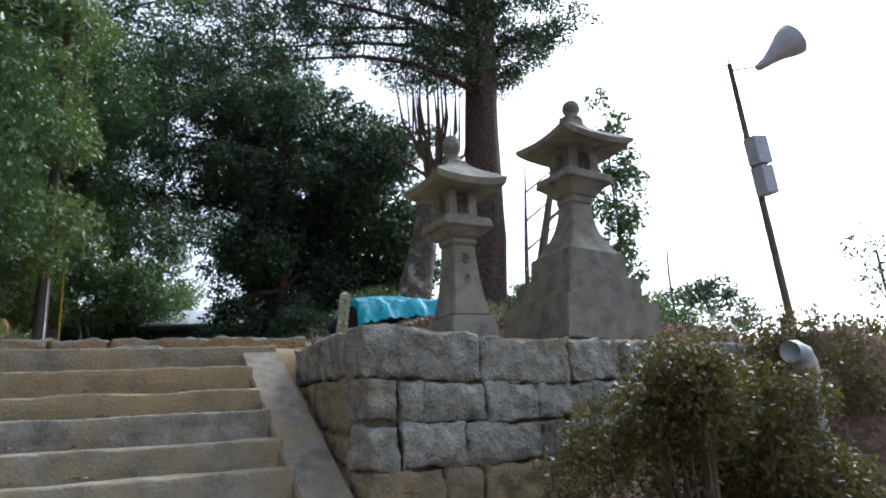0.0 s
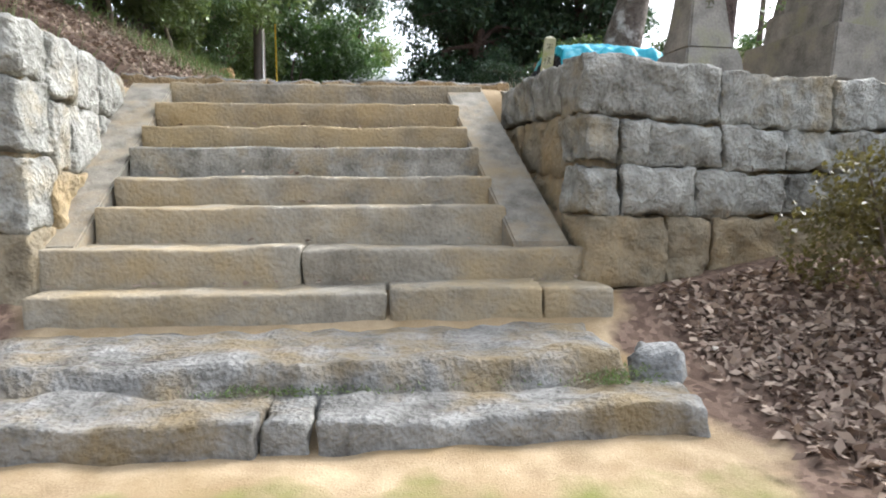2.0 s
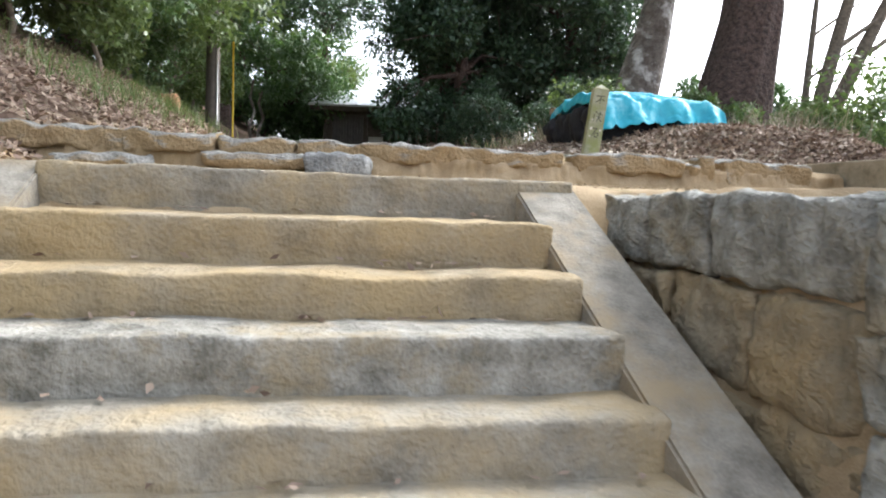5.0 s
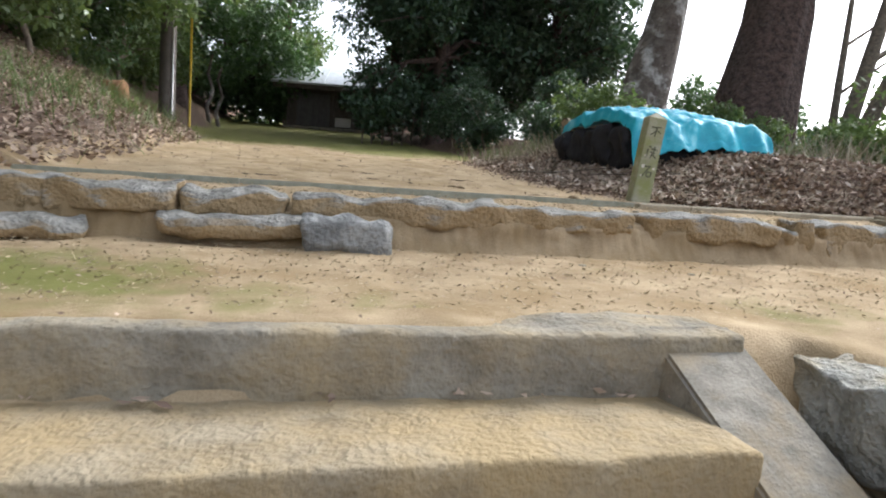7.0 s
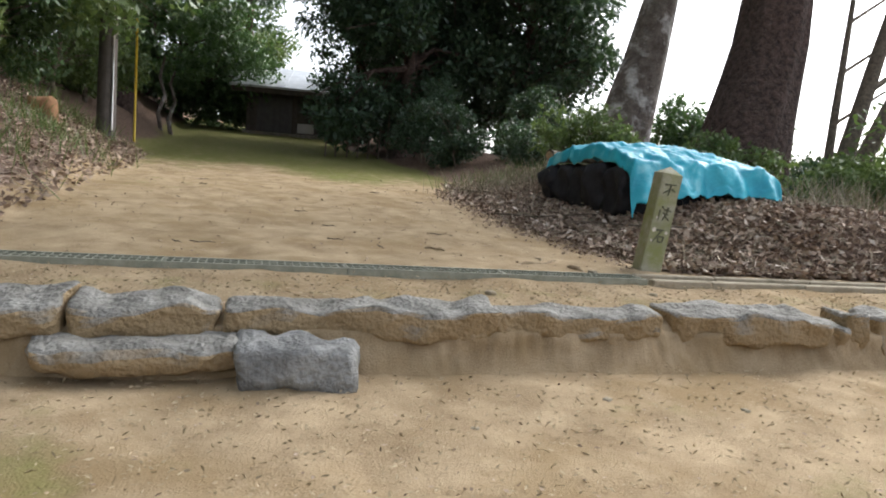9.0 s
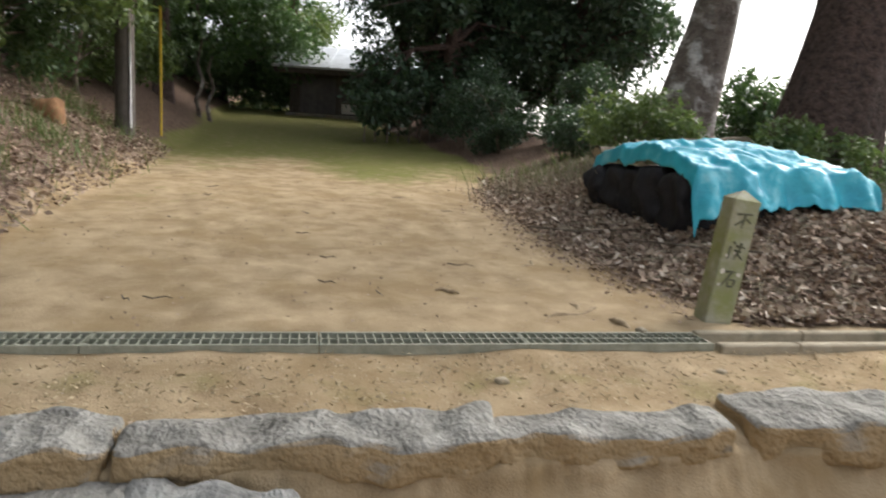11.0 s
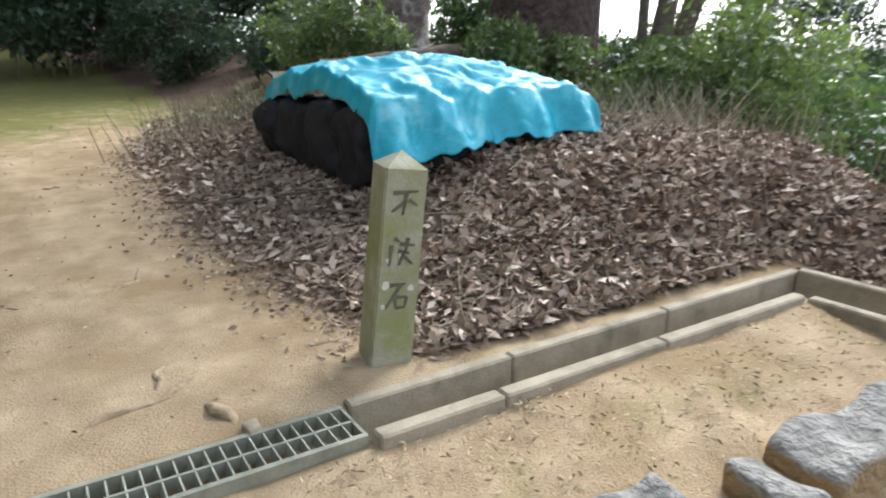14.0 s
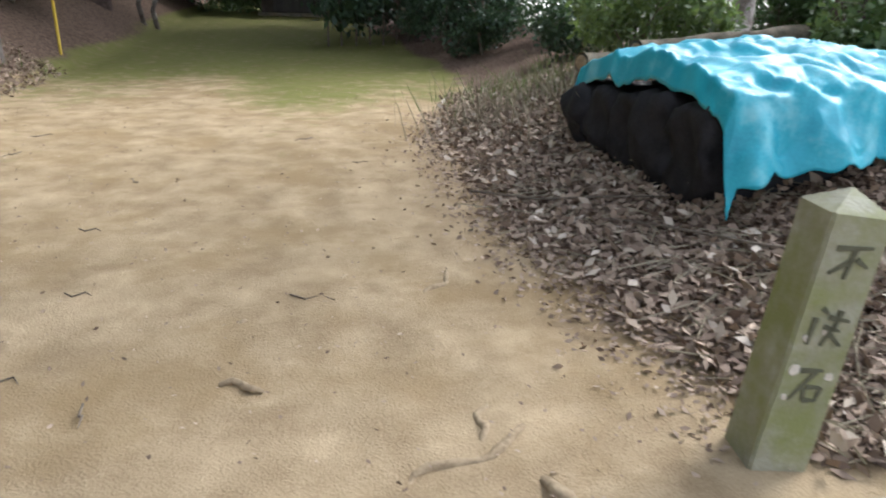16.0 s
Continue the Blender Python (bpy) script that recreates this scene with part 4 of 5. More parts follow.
# great conifer with feathery boughs reaching over the path
def great_conifer(x, y, seed=5):
    t = empty("great_conifer", x, y, g(x, y), "great old conifer with furrowed reddish-brown bark", "tree")
    rng = random.Random(seed)

    def axis_at(z):
        return Vector((0.30 * min(z, 2.5) / 2.5 + 0.05 * z, 0.0, z))
    bm = bmesh.new()
    sides = 56
    rings = []
    for k in range(29):
        z = -0.4 + 13.9 * (k / 28) ** 1.25
        r = 0.55 - 0.022 * max(0, z) + 0.34 * math.exp(-max(0, z + 0.2) / 1.0)
        c = axis_at(z)
        ring = []
        for s_ in range(sides):
            a = 2 * math.pi * s_ / sides
            rib = noise.noise(Vector((math.cos(a) * 6, math.sin(a) * 6, z * 0.35))) * 0.075 + noise.noise(Vector((math.cos(a) * 1.6, math.sin(a) * 1.6, z * 0.3 + 4))) * 0.16
            ring.append(bm.verts.new(c + Vector((math.cos(a), math.sin(a), 0)) * r * (1 + rib)))
        rings.append(ring)
    for r0, r1 in zip(rings, rings[1:]):
        for s_ in range(sides):
            bm.faces.new((r0[s_], r0[(s_ + 1) % sides], r1[(s_ + 1) % sides], r1[s_]))
    part("trunk", bm, BARK, t, smooth=True)
    # boughs: height of the fork, direction, reach, rise of the tip
    boughs = [(6.3, 194, 6.4, -0.9), (7.0, 186, 5.8, -0.6), (7.2, 204, 6.6, -0.8), (7.8, 176, 5.6, -0.4), (8.2, 198, 7.0, -0.7), (8.8, 212, 5.4, -0.5), (9.2, 188, 6.6, -0.5), (9.9, 202, 6.0, -0.3), (10.6, 190, 5.4, 0.0),
              (6.6, -8, 1.8, 1.2), (7.6, 14, 2.2, 1.0), (8.6, -20, 2.4, 1.0), (9.8, 8, 2.4, 1.2), (7.4, 100, 3.0, 0.8), (9.0, 80, 3.2, 1.0), (8.2, 262, 2.6, 0.8), (9.9, 275, 2.6, 0.8), (11.2, 60, 2.6, 1.4), (11.4, 240, 2.8, 1.4), (12.2, 150, 2.8, 1.4)]
    clumps = []
    for z, deg, reach, rise in boughs:
        a = radians(deg)
        d = Vector((math.cos(a), math.sin(a), 0))
        side = Vector((-d.y, d.x, 0))
        s0 = axis_at(z)
        pts = [s0 + d * reach * q + Vector((0, 0, rise * (q ** 2) + 0.35 * math.sin(q * 3))) + side * 0.25 * math.sin(q * 5 + z) for q in (0, 0.15, 0.35, 0.55, 0.75, 1)]
        bm = bmesh.new()
        k = 0.04 + 0.009 * reach
        tube(bm, pts, [k, k * 0.8, k * 0.6, k * 0.45, k * 0.28, 0.012], 7, 0.2, z)
        for q in range(1, 6):
            for sgn in (-1, 1):
                e = pts[q] + side * sgn * rng.uniform(0.4, 1.0) + d * rng.uniform(0.1, 0.7) + Vector((0, 0, rng.uniform(-0.15, 0.45)))
                tube(bm, [pts[q], (pts[q] + e) / 2 + Vector((0, 0, 0.08)), e], [0.022, 0.015, 0.005], 4)
                if q > 0:
                    for f in (0.55, 1.0):
                        p = pts[q] * (1 - f) + e * f
                        clumps.append((p.x, p.y, p.z + 0.08, rng.uniform(0.34, 0.62)))
        part("bough", bm, BARK, t)
    crown("crown", clumps, 105000, 0.10, DARKLEAF, t, seed, droop=0.2, ratio=0.38, hollow=0.1)
    return t


great_conifer(5.93, 7.6)
# pollarded dying tree with pale peeling bark
dead = tree("pollarded_tree", 4.86, 9.3, 0.53, 4.6, [], 0, 0.1, DARKLEAF, PALEBARK, "pollarded old tree with pale peeling bark", 8, lean=(1.0, 0.1), sides=18)
bm = bmesh.new()
rng = random.Random(12)
for k in range(26):
    a, s = rng.uniform(0, 6.28), Vector((0.95 + rng.uniform(-0.2, 0.2), 0.1, rng.uniform(4.0, 4.6)))
    e = s + Vector((math.cos(a) * rng.uniform(0.4, 1.3), math.sin(a) * rng.uniform(0.3, 1.0), rng.uniform(1.6, 4.2)))
    tube(bm, [s, s * 0.4 + e * 0.6 + Vector((math.cos(a) * 0.25, math.sin(a) * 0.2, -0.5)), e], [0.06, 0.04, 0.012], 5)
part("shoot_growth", bm, TWIG, dead, "thin bare upright shoots")
# bare many-stemmed tree beside the conifer
stems = empty("bare_stems", 6.72, 6.6, g(6.72, 6.6), "bare forked thin stems beside the great conifer", "tree")
for k, (dx, dy, h, r) in enumerate(((1.0, 0.1, 6.2, 0.15), (1.75, -0.2, 5.8, 0.15), (0.5, 0.5, 5.0, 0.08))):
    bm = bmesh.new()
    pts = [(dx * t ** 1.1 * h / 4, dy * t, -0.3 + h * t) for t in (0, 0.2, 0.45, 0.7, 1)]
    tube(bm, pts, [r, r * 0.85, r * 0.7, r * 0.5, r * 0.2], 9)
    for q in (0.4, 0.55, 0.7, 0.85):
        s = Vector((dx * q ** 1.1 * h / 4, dy * q, -0.3 + h * q))
        tube(bm, [s, s + Vector((0.6, -0.2, 0.5)), s + Vector((1.6, -0.4 + q, 0.9))], [r * 0.35, r * 0.22, 0.008], 5)
    part("stem", bm, TWIG, stems, smooth=True)
# thickets falling away to the east
for i, (x, y, h, n, m, c) in enumerate(((7.8, 6.3, 1.8, 4000, OLIVELEAF, 13), (9.4, 7.6, 2.4, 4200, OLIVELEAF, 15), (9.0, 4.6, 1.7, 2600, GREENLEAF, 13), (11.0, 5.6, 2.2, 3200, GREENLEAF, 16), (12.6, 2.4, 4.6, 1500, OLIVELEAF, 10), (7.4, 10.6, 2.0, 12000, GREENLEAF, 14), (13.5, 9.5, 6.0, 16000, DARKLEAF, 18), (12.5, -1.0, 5.2, 4200, OLIVELEAF, 9))):
    tree("thicket_tree", x, y, 0.08, h, random_clumps(120 + i, c, 1.3, 1.2, 0.5, h + 0.3, 0.45, 0.85), n, 0.12, m, TWIG, "slender leafy thicket tree on the falling slope", 120 + i, group="thicket on the east slope")
tree("slender_tree", 7.2, 3.6, 0.042, 4.9, [(0.34 * math.sin(k * 2.4), 0.34 * math.cos(k * 1.9), 1.5 + k * 0.24, 0.46 - 0.2 * abs(k - 7) / 8) for k in range(16)], 4200, 0.11, GREENLEAF, TWIG, "slender upright evergreen on the slope behind the tall lantern", 140)
for i in range(26):
    rr = random.Random(400 + i)
    x, y = 30 + rr.uniform(0, 35), -18 + i * 3.0
    tree("valley_tree", x, y, 0.2, 7.5, random_clumps(400 + i, 11, 2.6, 2.6, 1.5, 7.5, 1.3, 2.2), 5000, 0.5, DARKLEAF if i % 2 else GREENLEAF, BARK, "distant wooded valley tree", 400 + i, group="far trees in the valley")

# ---- hedge and pipe below the lanterns ----
hedge = empty("clipped_hedge", 2.9, -2.75, g(2.9, -2.75), "rounded clipped hedge with bronze winter leaves", "hedge")
rng = random.Random(3)
hc = [(rng.uniform(-0.98, 0.98), rng.uniform(-0.42, 0.32), rng.uniform(0.15, 1.08), rng.uniform(0.24, 0.36)) for _ in range(44)]
hc = [(cx - 0.08, cy, cz * (0.5 if cx > 0.38 else 1.0), r) for cx, cy, cz, r in hc]
bm = bmesh.new()
for cx, cy, cz, r in hc:
    tube(bm, [(cx * 0.6, cy * 0.4, -0.2), (cx * 0.85, cy * 0.8, cz * 0.5), (cx, cy, cz + r * 0.7)], [0.014, 0.01, 0.004], 5)
part("twig_frame", bm, TWIG, hedge)
crown("foliage", hc, 34000, 0.040, HEDGELEAF, hedge, 33, droop=0.0, ratio=0.55)
back = empty("clipped_hedge", 6.2, -1.9, g(6.2, -1.9), "loose low hedge along the slope top", "hedge")
bc = [(rng.uniform(-1.6, 2.4), rng.uniform(-0.6, 0.7), rng.uniform(-0.3, 0.5), rng.uniform(0.28, 0.45)) for _ in range(36)]
crown("foliage", bc, 22000, 0.05, HEDGELEAF, back, 34, droop=0.0, ratio=0.55)
pipe = empty("vent_pipe", 3.52, -2.98, 0.54, "pale grey plastic pipe with a bent hood", "pipe")
bm = bmesh.new()
tube(bm, [(0, 0, -0.1), (0, 0, 0.62), (0, 0, 0.74)], [0.066, 0.066, 0.066], 16)
part("riser", bm, PVC, pipe, smooth=True)
bm = bmesh.new()
tube(bm, [(0.0, 0, 0.62), (0, 0, 0.78), (-0.015, 0, 0.85), (-0.05, -0.01, 0.91), (-0.11, -0.02, 0.93), (-0.17, -0.03, 0.93)], [0.080, 0.082, 0.082, 0.080, 0.078, 0.076], 16)
part("elbow", bm, PVC, pipe, smooth=True)

# ---- poles ----
lp = empty("loudspeaker_pole", 7.0, 0.0, g(7.0, 0.0), "leaning brown pole with grey boxes and a horn loudspeaker", "pole")
z0 = g(7.0, 0.0)
bm = bmesh.new()
tube(bm, [(0.08, 0, -0.4), (-0.06, 0, 1.4), (-0.31, 0, 5.82 - z0)], [0.055, 0.05, 0.035], 10)
part("shaft", bm, POLEPAINT, lp, smooth=True)
bm = bmesh.new()
tube(bm, [(-0.31, 0, 5.80 - z0), (-0.46, 0, 7.2 - z0)], [0.012, 0.006], 6)
part("whip_rod", bm, GREYPAINT, lp)
for zc, w in ((4.45, 0.125), (4.02, 0.11)):
    ob = part("switch_box", soft_box(-w, w, -0.10, 0.10, -0.20, 0.20, 0.02, 2), GREYPAINT, lp, "grey metal switch box")
    ob.matrix_local = pose(-0.20 + (4.45 - zc) * 0.07, -0.12, zc - z0, 0, -5, 0)
bm = bmesh.new()
tube(bm, [(-0.02, 0.10, -0.4), (-0.04, 0.10, 0.9)], [0.06, 0.05], 8)
part("stub_post", bm, TWIG, lp, "short wooden support post")
bm = bmesh.new()
tube(bm, [(-0.31, 0, 5.72 - z0), (0.2, 0, 5.86 - z0), (0.42, 0.0, 5.98 - z0)], [0.014, 0.014, 0.014], 6)
part("bracket", bm, GREYPAINT, lp, "thin steel bracket arm")
bm = bmesh.new()
tube(bm, [(0.36, 0.1, 5.92 - z0), (0.48, 0.04, 6.0 - z0), (0.58, -0.05, 6.1 - z0), (0.72, -0.14, 6.22 - z0), (0.82, -0.2, 6.30 - z0)], [0.06, 0.08, 0.13, 0.22, 0.27], 20, cap=False)
horn = part("horn", bm, GREYPAINT, lp, "blue-grey flared horn", smooth=True)
horn.modifiers.new("thick", "SOLIDIFY").thickness = 0.01
up = empty("utility_pole", -3.42, 11.0, g(-3.42, 11), "dark utility pole with a silver guard strip", "pole")
bm = bmesh.new()
tube(bm, [(0, 0, -0.5), (0.02, 0, 3), (0.05, 0, 8.5)], [0.15, 0.125, 0.09], 14)
part("shaft", bm, BOARD, up, smooth=True)
bm = bmesh.new()
tube(bm, [(0.11, -0.11, 0.1), (0.11, -0.10, 2.2)], [0.016, 0.016], 8)
part("guard_strip", bm, SILVER, up, smooth=True)
yp = empty("yellow_pole", -3.3, 13.0, g(-3.3, 13), "thin yellow marker pole", "pole")
bm = bmesh.new()
tube(bm, [(0, 0, -0.3), (0.0, 0, 2.3)], [0.022, 0.022], 8)
part("shaft", bm, YELLOW, yp, smooth=True)
stump = stone("tree_stump", -3.75, 8.9, g(-3.75, 8.9) - 0.15, 0.34, 0.3, 0.36, 77, mat("orange_rotten_wood", (0.16, 0.08, 0.04), (0.33, 0.19, 0.10), 9, 0.95, 0.7), r=0.08, amp=0.07)
tagged(stump, "orange-brown rotting tree stump on the leafy bank", "stump")
for i, (x, h) in enumerate(((-2.95, 2.1), (-2.7, 1.9))):
    t = empty("crooked_sapling", x - 0.7, 20.0 + i * 0.3, g(x - 0.7, 20), "crooked pale bare sapling trunk", "sapling")
    bm = bmesh.new()
    tube(bm, [(0, 0, -0.2), (-0.12, 0, 0.5), (0.06, 0, 1.0), (-0.1, 0, 1.5), (0.02, 0, h)], [0.07, 0.06, 0.05, 0.045, 0.03], 7)
    part("trunk", bm, PALEBARK, t, smooth=True)

# ---- shed ----
hz = 4.02
shed = empty("storage_shed", -1.4, 27.0, hz, "low dark timber shed with a pale metal roof", "shed", rz=-8)


def shed_part(name, bm, material, label=""):
    return part(name, bm, material, shed, label)


bm = bmesh.new()
box(bm, 0.0, 5.2, 0.0, 0.12, 0.0, 1.75)
box(bm, 0.0, 0.12, 0.12, 3.6, 0.0, 1.85)
box(bm, 5.08, 5.2, 0.12, 3.6, 0.0, 1.85)
box(bm, 0.12, 5.08, 3.48, 3.6, 0.0, 1.75)
shed_part("wall", bm, BOARD)
shed_part("base", soft_box(-0.1, 5.3, -0.25, 3.7, -0.6, 0.06, 0.02, 1), CONCRETE)
for i in range(11):
    shed_part("board", soft_box(0.42 + i * 0.125, 0.535 + i * 0.125, -0.04, -0.002, 0.1, 1.45, 0.006, 1), SHUTTER)
for x in (0.02, 0.28, 1.86, 2.7, 3.8, 5.0):
    shed_part("post", soft_box(x, x + 0.12, -0.07, -0.003, 0.06, 1.7, 0.01, 1), BOARD)
shed_part("panel", soft_box(2.02, 2.68, -0.03, -0.004, 0.12, 0.5, 0.01, 1), PLASTER, "white lower panel")
bm = bmesh.new()
m = pose(0, 0, 0, 17, 0, 0)
box(bm, -0.55, 5.6, -0.25, 4.2, 1.86, 1.94, m)
shed_part("roof", bm, TIN)
bm = bmesh.new()
box(bm, -0.5, 5.5, -0.2, -0.12, 1.66, 1.855, m)
shed_part("fascia", bm, BOARD)
for i in range(7):
    bm = bmesh.new()
    box(bm, -0.5 + i, -0.46 + i, -0.24, 4.2, 1.942, 1.97, m)
    shed_part("roof_seam", bm, TIN)
fence = empty("stake_fence", 1.0, 18.0, g(1.0, 18), "row of thin pale stakes before the dark trees", "fence")
rng = random.Random(6)
for i in range(14):
    x, y = -0.9 + i * 0.30, -1.4 + i * 0.12
    bm = bmesh.new()
    hh = rng.uniform(0.8, 1.5)
    tube(bm, [(0, 0, -0.3), (rng.uniform(-0.08, 0.08), 0, hh)], [0.025, 0.02], 6)
    ob = part("stake", bm, TWIG, fence)
    ob.location = (x + 0.6, y, g(1.6 + x, 18 + y) - g(1.0, 18))

# ---- house in the valley ----
hb = empty("valley_house", 24, 11.5, -4.5, "house below with a silver-grey tiled roof", "house", rz=-28)
bm = bmesh.new()
box(bm, -5, 5, -3, 3, -4, 3.6)
part("wall", bm, PLASTER, hb)
for s in (-1, 1):
    bm = bmesh.new()
    v = [bm.verts.new(p) for p in ((-6, s * 4, 3.3), (6, s * 4, 3.3), (6, 0, 5.6), (-6, 0, 5.6), (-6, s * 4, 3.15), (6, s * 4, 3.15), (6, 0, 5.4), (-6, 0, 5.4))]
    for f in ((0, 1, 2, 3), (7, 6, 5, 4), (0, 4, 5, 1), (1, 5, 6, 2), (2, 6, 7, 3), (3, 7, 4, 0)):
        bm.faces.new([v[i] for i in f])
    roof = part("roof", bm, TILE, hb)
    if s < 0:
        tile_bm = bmesh.new()
        box(tile_bm, -0.20, 0.20, -0.30, 0.30, 0, 0.06)
        tile_me = bpy.data.meshes.new("roof_tile")
        tile_bm.to_mesh(tile_me)
        tile_bm.free()
        for i in range(26):
            for j in range(8):
                ob = place("roof_tile", tile_me, TILE, roof)
                q = (j + 0.5) / 8
                ob.matrix_local = pose(-5.75 + i * 0.46, -4 * (1 - q), 3.34 + 2.3 * q, 33, 0, 0)
bm = bmesh.new()
tube(bm, [(-6.1, 0, 5.7), (6.1, 0, 5.7)], [0.22, 0.22], 10)
part("ridge", bm, TILE, hb)


# ---- leaf litter, twigs, roots, weeds ----
def scatter(name, label, category, n, sample, size, material, seed, flat=0.55, lift=0.015, ratio=0.5):
    rng = np.random.default_rng(seed)
    x, y = sample(rng, n)
    z = land(x, y)
    P = np.stack([x, y, z + lift * (0.3 + rng.random(len(x)))], 1)
    ob = place(name, quads_mesh(name, leaf_quads(P, size, rng, flat=flat, droop=-0.05, ratio=ratio)), material)
    return tagged(ob, label, category, kind="stuff")


def on_mound(rng, n):
    y = 3.12 + rng.random(n * 3) ** 1.5 * 6.5
    x = np.interp(y, PATH_R_Y, PATH_R_X) + 0.05 + np.abs(rng.normal(0, 1.9, n * 3))
    keep = (x < 7.0) & ~((x > 2.55) & (x < 4.0) & (y > 4.7) & (y < 6.4)) & (rng.random(n * 3) < step01(x - np.interp(y, PATH_R_Y, PATH_R_X), -0.1, 0.6) + 0.1)
    return x[keep][:n], y[keep][:n]


def on_bank(rng, n):
    y = -1.9 + rng.random(n) ** 1.2 * 14
    x = np.interp(y, PATH_L_Y, PATH_L_X) - np.abs(rng.normal(0, 1.3, n))
    k = (x > -6)
    return x[k], y[k]


def at_stairs(rng, n):
    y = rng.uniform(-4.6, -2.2, n)
    x = 0.95 + np.abs(rng.normal(0, 0.9, n)) + 0.25 * rng.random(n)
    k = y < -2.2 + 0.2 * (x - 0.65) - 0.05
    return x[k], y[k]


def east_side(rng, n):
    x = 3.98 + np.abs(rng.normal(0, 0.9, n))
    return x, rng.uniform(-1.5, 3.2, n)


scatter("fallen_leaves", "deep drift of curled brown fallen leaves on the mound", "leaf litter", 33000, on_mound, 0.060, LITTER, 1, lift=0.035)
scatter("fallen_leaves", "brown fallen leaves covering the west bank", "leaf litter", 16000, on_bank, 0.068, LITTER, 2, lift=0.03)
scatter("fallen_leaves", "brown fallen leaves drifted against the lower wall", "leaf litter", 7000, at_stairs, 0.065, LITTER, 3, lift=0.025)
scatter("fallen_leaves", "brown fallen leaves east of the drain", "leaf litter", 6000, east_side, 0.065, LITTER, 4, lift=0.03)


def blades(name, label, places, n, h, material, seed):
    rng = np.random.default_rng(seed)
    c = np.array(places)
    k = rng.integers(0, len(c), n)
    x, y = c[k, 0] + rng.normal(0, 1, n) * c[k, 2], c[k, 1] + rng.normal(0, 1, n) * c[k, 2]
    P = np.stack([x, y, land(x, y) - 0.02], 1)
    D = rng.normal(size=(n, 3)) * 0.45
    D[:, 2] = 1
    L = h * rng.uniform(0.4, 1.2, n)[:, None]
    W = np.stack([rng.normal(size=n), rng.normal(size=n), np.zeros(n)], 1)
    W /= np.linalg.norm(W, axis=1)[:, None]
    V = np.stack([P - W * L * 0.02, P + W * L * 0.02, P + D * L + W * 0.002, P + D * L - W * 0.002], 1)
    return tagged(place(name, quads_mesh(name, V), material), label, "weeds", kind="stuff")


blades("bamboo_grass", "low green bamboo grass behind the pile", [(3.4, 8.2, 0.6), (2.6, 8.8, 0.5), (5.2, 7.2, 0.5), (5.6, 6.4, 0.5), (6.2, 6.0, 0.5), (6.8, 5.4, 0.4)], 1500, 0.26, GRASS, 5)
blades("dry_stalks", "dry pale stalks among the litter", [(2.2, 7.6, 0.4), (3.2, 8.0, 0.6), (4.3, 7.8, 0.4), (5.6, 5.6, 0.6), (5.0, 4.4, 0.4), (3.0, 7.0, 0.4)], 1500, 0.34, DRYGRASS, 6)
blades("bank_weeds", "green weeds on the west bank", [(-3.6, 6.0, 0.35), (-3.9, 4.6, 0.4), (-3.4, 7.8, 0.3), (-4.4, 1.0, 0.5), (-3.9, 10.4, 0.4)], 1600, 0.28, GRASS, 7)

rng = random.Random(21)
for i in range(34):
    if i < 16:
        x, y = rng.uniform(-2.2, 1.2), rng.uniform(3.3, 8.5)
    else:
        x, y = rng.uniform(1.6, 5.2), rng.uniform(3.6, 8.4)
    a, ln = rng.uniform(0, 6.28), rng.uniform(0.06, 0.2) if i < 16 else rng.uniform(0.3, 1.2)
    zt = 0.012 if i < 16 else 0.07
    p = [Vector((x + math.cos(a) * ln * q, y + math.sin(a) * ln * q + 0.02 * math.sin(q * 9), 0)) for q in (-0.5, -0.15, 0.2, 0.5)]
    for q in p:
        q.z = g(q.x, q.y) + zt
    t = new("fallen_twig", bpy.data.meshes.new("fallen_twig"))
    bm = bmesh.new()
    r = 0.004 if i < 16 else 0.008
    tube(bm, p, [r, r, r * 0.8, r * 0.4], 5)
    bm.to_mesh(t.data)
    bm.free()
    t.data.materials.append(TWIG)
    tagged(t, "dry broken twig lying on bare sand" if i < 16 else "dry fallen branch lying on leaf litter", "twig", "fallen twigs")

ROOTM = mat("sandy_worn_root", (0.21, 0.155, 0.095), (0.42, 0.325, 0.21), 18, 0.95, 0.9, 60)
# start, heading in degrees, length, radius
ROOTS = [(0.70, 3.24, 25, 0.50, 0.020), (1.06, 3.30, -82, 0.30, 0.026), (0.92, 3.36, 75, 0.22, 0.014), (0.42, 4.32, 30, 0.34, 0.017), (0.60, 4.42, 95, 0.26, 0.014), (0.88, 4.28, 60, 0.40, 0.015), (0.30, 3.75, 150, 0.16, 0.013), (0.12, 4.2, 20, 0.14, 0.012), (1.12, 2.995, -70, 0.06, 0.022)]
for k, (x, y, deg, ln, r) in enumerate(ROOTS):
    bm = bmesh.new()
    pts, rad, a = [], [], radians(deg)
    for i in range(13):
        q = i / 12
        px, py = x + math.cos(a) * ln * q, y + math.sin(a) * ln * q
        w = 0.06 * ln * math.sin(q * 9 + k) + 0.015 * noise.noise(Vector((q * 6, k, 0)))
        px, py = px - math.sin(a) * w, py + math.cos(a) * w
        pts.append((px, py, g(px, py) + r * (0.6 * math.sin(q * math.pi) - 0.85) + 0.4 * r * math.sin(q * 11 + 2 * k)))
        rad.append(r * (0.55 + 0.45 * math.sin(q * math.pi)) * (1 + 0.25 * noise.noise(Vector((q * 8, k, 4)))))
    tube(bm, pts, rad, 9, 0.5, k)
    tagged(part("tree_root", bm, ROOTM, smooth=True), "worn tree root breaking through the sand", "root", "roots in the path")


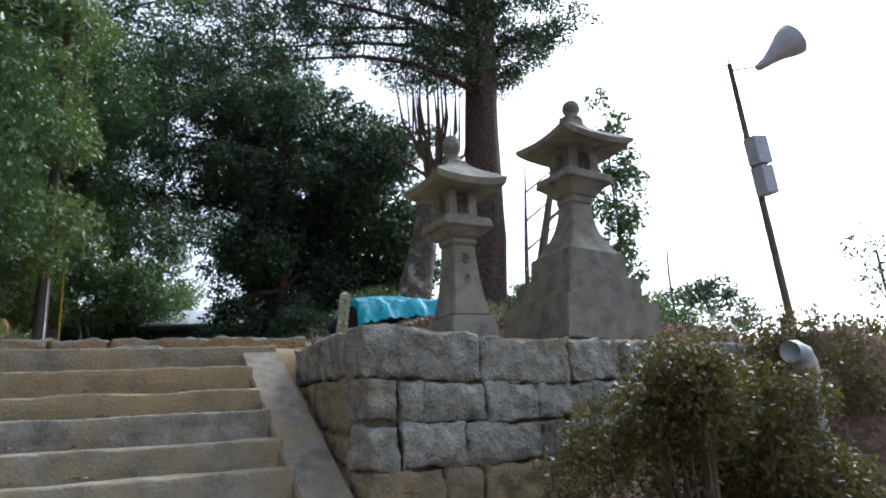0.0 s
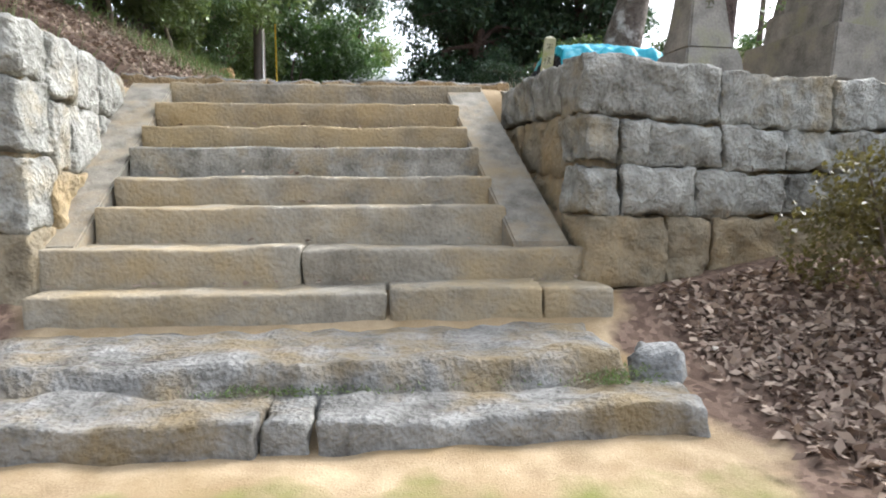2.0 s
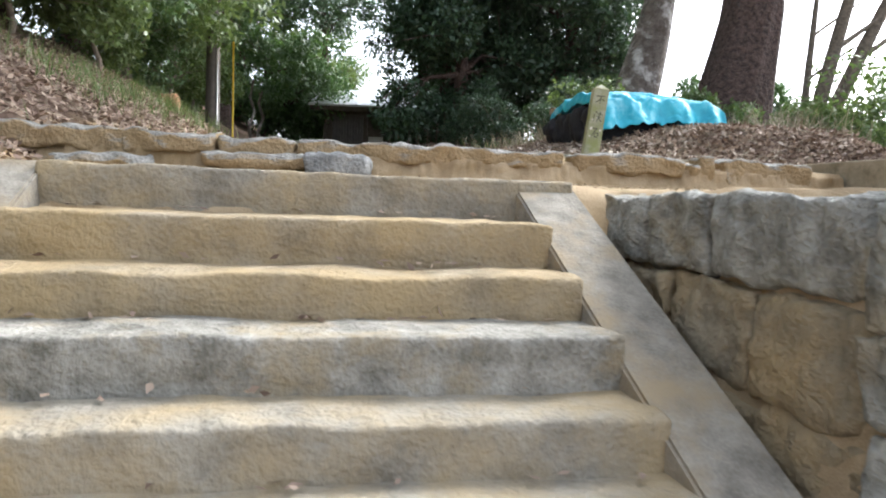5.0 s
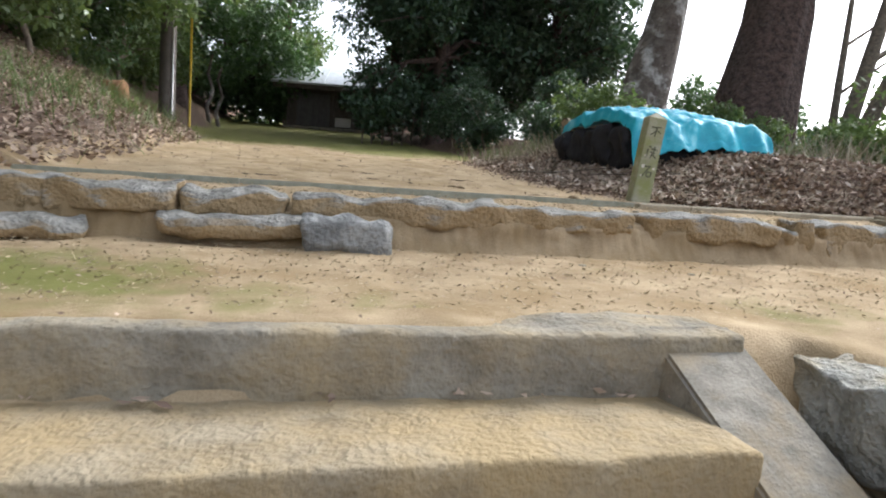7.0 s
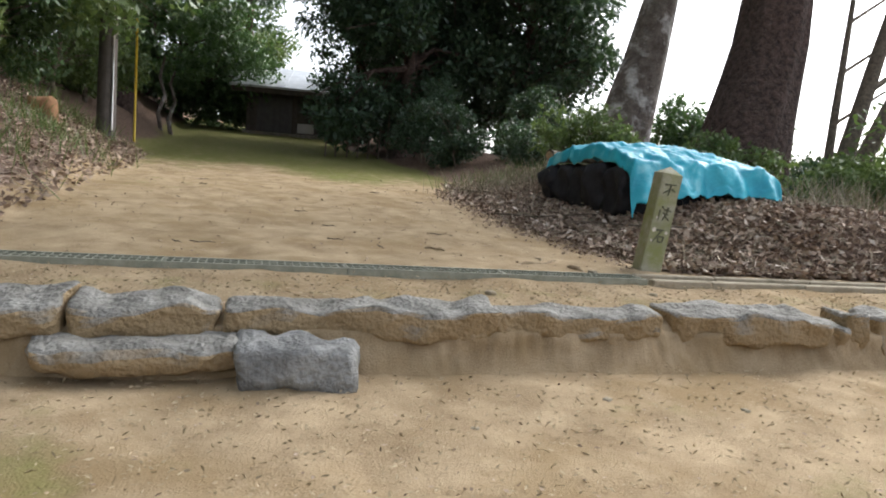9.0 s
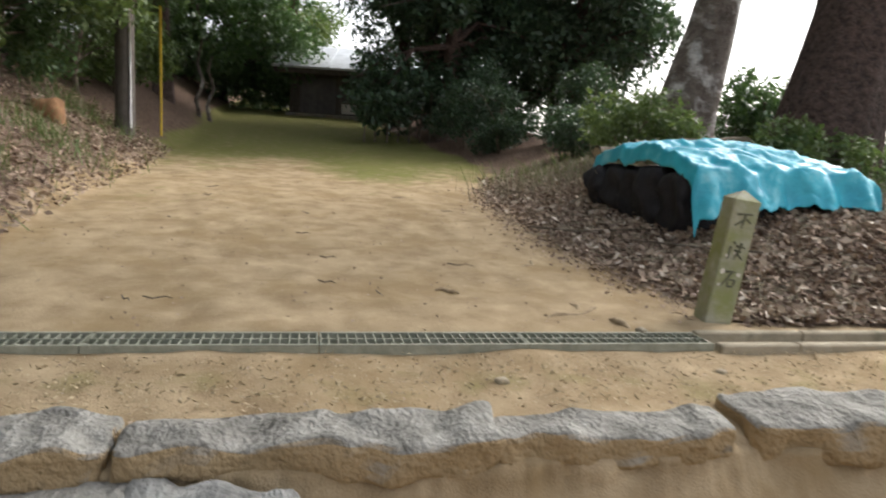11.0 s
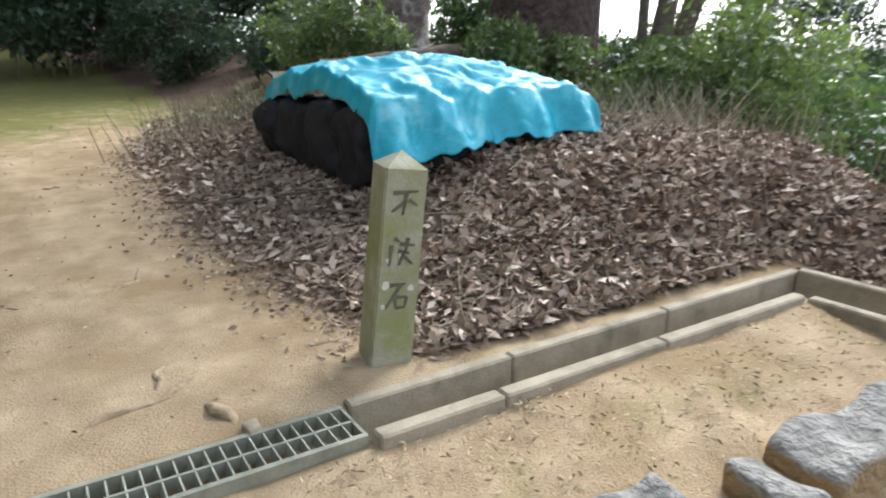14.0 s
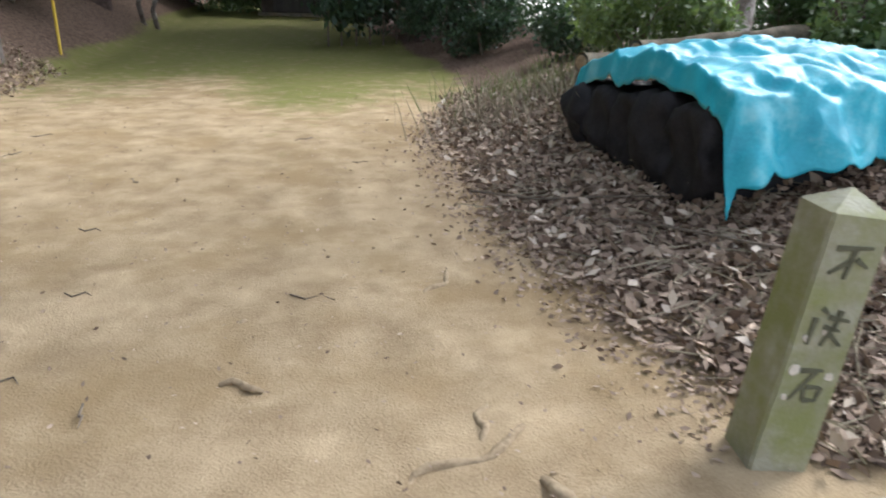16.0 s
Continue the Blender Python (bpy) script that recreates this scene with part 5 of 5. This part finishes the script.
def on_sand(rng, n):
    y = rng.uniform(0.1, 11, n)
    x = rng.uniform(-2.9, 1.6, n)
    k = (x < np.interp(y, PATH_R_Y, PATH_R_X)) & ((y < 1.7) | (y > 2.15)) & ((y < 2.7) | (y > 3.02))
    return x[k], y[k]


scatter("leaf_crumbs", "dark specks of leaf and grit on the sand", "debris", 3000, on_sand, 0.02, LITTER, 8, flat=0.8, lift=0.016)


def by_kerb(rng, n):
    y = np.where(rng.random(n) < 0.45, rng.uniform(2.2, 2.71, n), rng.uniform(0.3, 1.78, n))
    return rng.uniform(-2.8, 3.6, n), y


def mound_edge(rng, n):
    y = rng.uniform(3.15, 8.5, n)
    return np.interp(y, PATH_R_Y, PATH_R_X) + rng.normal(0.12, 0.16, n), y


scatter("straw_crumbs", "short straw and sandy crumbs on the landing", "debris", 9000, by_kerb, 0.024, mat("pale_straw_crumbs", (0.20, 0.15, 0.085), (0.50, 0.41, 0.27), 3, 0.95, 0, island=0.8), 11, flat=0.75, lift=0.014, ratio=0.3)
scatter("leaf_crumbs", "broken leaf crumbs along the foot of the mound", "debris", 5000, mound_edge, 0.034, LITTER, 12, flat=0.7, lift=0.016)
scatter("pale_leaves", "bleached pale fallen leaves lying on the drift", "leaf litter", 1500, on_mound, 0.075, mat("bleached_dry_leaves", (0.34, 0.27, 0.20), (0.62, 0.54, 0.45), 3, 0.75, 0, island=0.8), 13, flat=0.5, lift=0.055)


def twig_litter(name, label, n, sample, seed):
    rng = np.random.default_rng(seed)
    x, y = sample(rng, n)
    n = len(x)
    a, ln = rng.uniform(0, 6.28, n), rng.uniform(0.05, 0.28, n)
    dx, dy = np.cos(a) * ln, np.sin(a) * ln
    w = np.stack([-np.sin(a), np.cos(a), np.zeros(n)], 1) * 0.0028
    up_ = np.array([0, 0, 0.004])
    P = np.stack([x, y, land(x, y) + 0.03 + 0.03 * rng.random(n)], 1)
    Q = np.stack([x + dx, y + dy, land(x + dx, y + dy) + 0.03 + 0.05 * rng.random(n)], 1)
    V = np.concatenate([np.stack([P - w, Q - w, Q + up_, P + up_], 1), np.stack([P + up_, Q + up_, Q + w, P + w], 1)])
    return tagged(place(name, quads_mesh(name, V), DRYGRASS), label, "twigs", kind="stuff")


twig_litter("twig_litter", "thin pale dry twigs strewn over the leaf drift", 1100, on_mound, 14)
twig_litter("twig_litter", "thin pale dry twigs strewn over the bank", 400, on_bank, 15)


def on_steps(rng, n):
    k = rng.integers(2, len(STEPS) - 1, n)
    S_ = np.array([(s[0], s[1], s[3], s[4]) for s in STEPS])
    nxt = S_[np.minimum(k + 1, len(S_) - 1), 0]
    y = nxt - 0.05 * rng.random(n) - 0.01
    x = S_[k, 2] + (S_[k, 3] - S_[k, 2]) * rng.random(n)
    return x, y, S_[k, 1]


rm = np.random.default_rng(19)
mx = np.concatenate([rm.normal(-0.95, 0.22, 900), rm.normal(0.45, 0.10, 350), rm.uniform(-2.3, 0.5, 300)])
my_ = rm.uniform(-3.17, -3.05, len(mx))
tagged(place("moss_tufts", quads_mesh("moss_tufts", leaf_quads(np.stack([mx, my_, 0.175 + 0.4 * (my_ + 3.15)], 1), 0.022, rm, droop=-0.6, ratio=0.3)), GRASS), "low green moss growing under the slab's lip", "moss", kind="stuff")
rs = np.random.default_rng(9)
sx_, sy_, sz_ = on_steps(rs, 130)
tagged(place("step_leaves", quads_mesh("step_leaves", leaf_quads(np.stack([sx_, sy_, sz_ + 0.02], 1), 0.05, rs, flat=0.8, droop=-0.02)), LITTER), "few dry leaves lodged on the stair treads", "leaf litter", kind="stuff")

for x, y, s in ((1.12, -2.75, 0.05), (1.35, -2.9, 0.035), (1.0, -2.62, 0.03), (0.72, -2.95, 0.22), (-0.3, 1.2, 0.03), (0.4, 1.45, 0.035), (1.0, 1.3, 0.03), (0.2, 2.45, 0.04), (1.3, 2.5, 0.035), (1.14, 2.99, 0.05)):
    ob = stone("loose_stone", x, y, g(x, y) - 0.01, s * 1.3, s, s * 0.7, x * 9 + 50, GREY if s > 0.1 else SCRAP if x > 1.05 and y < 0 else CHANNEL, rz=x * 90, r=s * 0.2, amp=s * 0.15, cell=s * 0.4, freq=20)
    tagged(ob, "flat grey slab stone beside the lower steps" if s > 0.1 else "small loose stone lying on the earth", "stone", "loose stones")
for i, (x, y, z, r) in enumerate(((-0.05, -0.0795, 0.33, 0.015), (0.048, -0.0795, 0.32, 0.012), (-0.045, -0.0795, 0.42, 0.010), (-0.052, -0.0795, 0.25, 0.010), (0.0, -0.0795, 0.44, 0.009))):
    bm = bmesh.new()
    tube(bm, [(x, y, z), (x, y - 0.0015, z)], [r, r * 0.9], 11, 0.5, i)
    part("lichen_patch", bm, SCRAP, mp, "pale grey lichen patch")
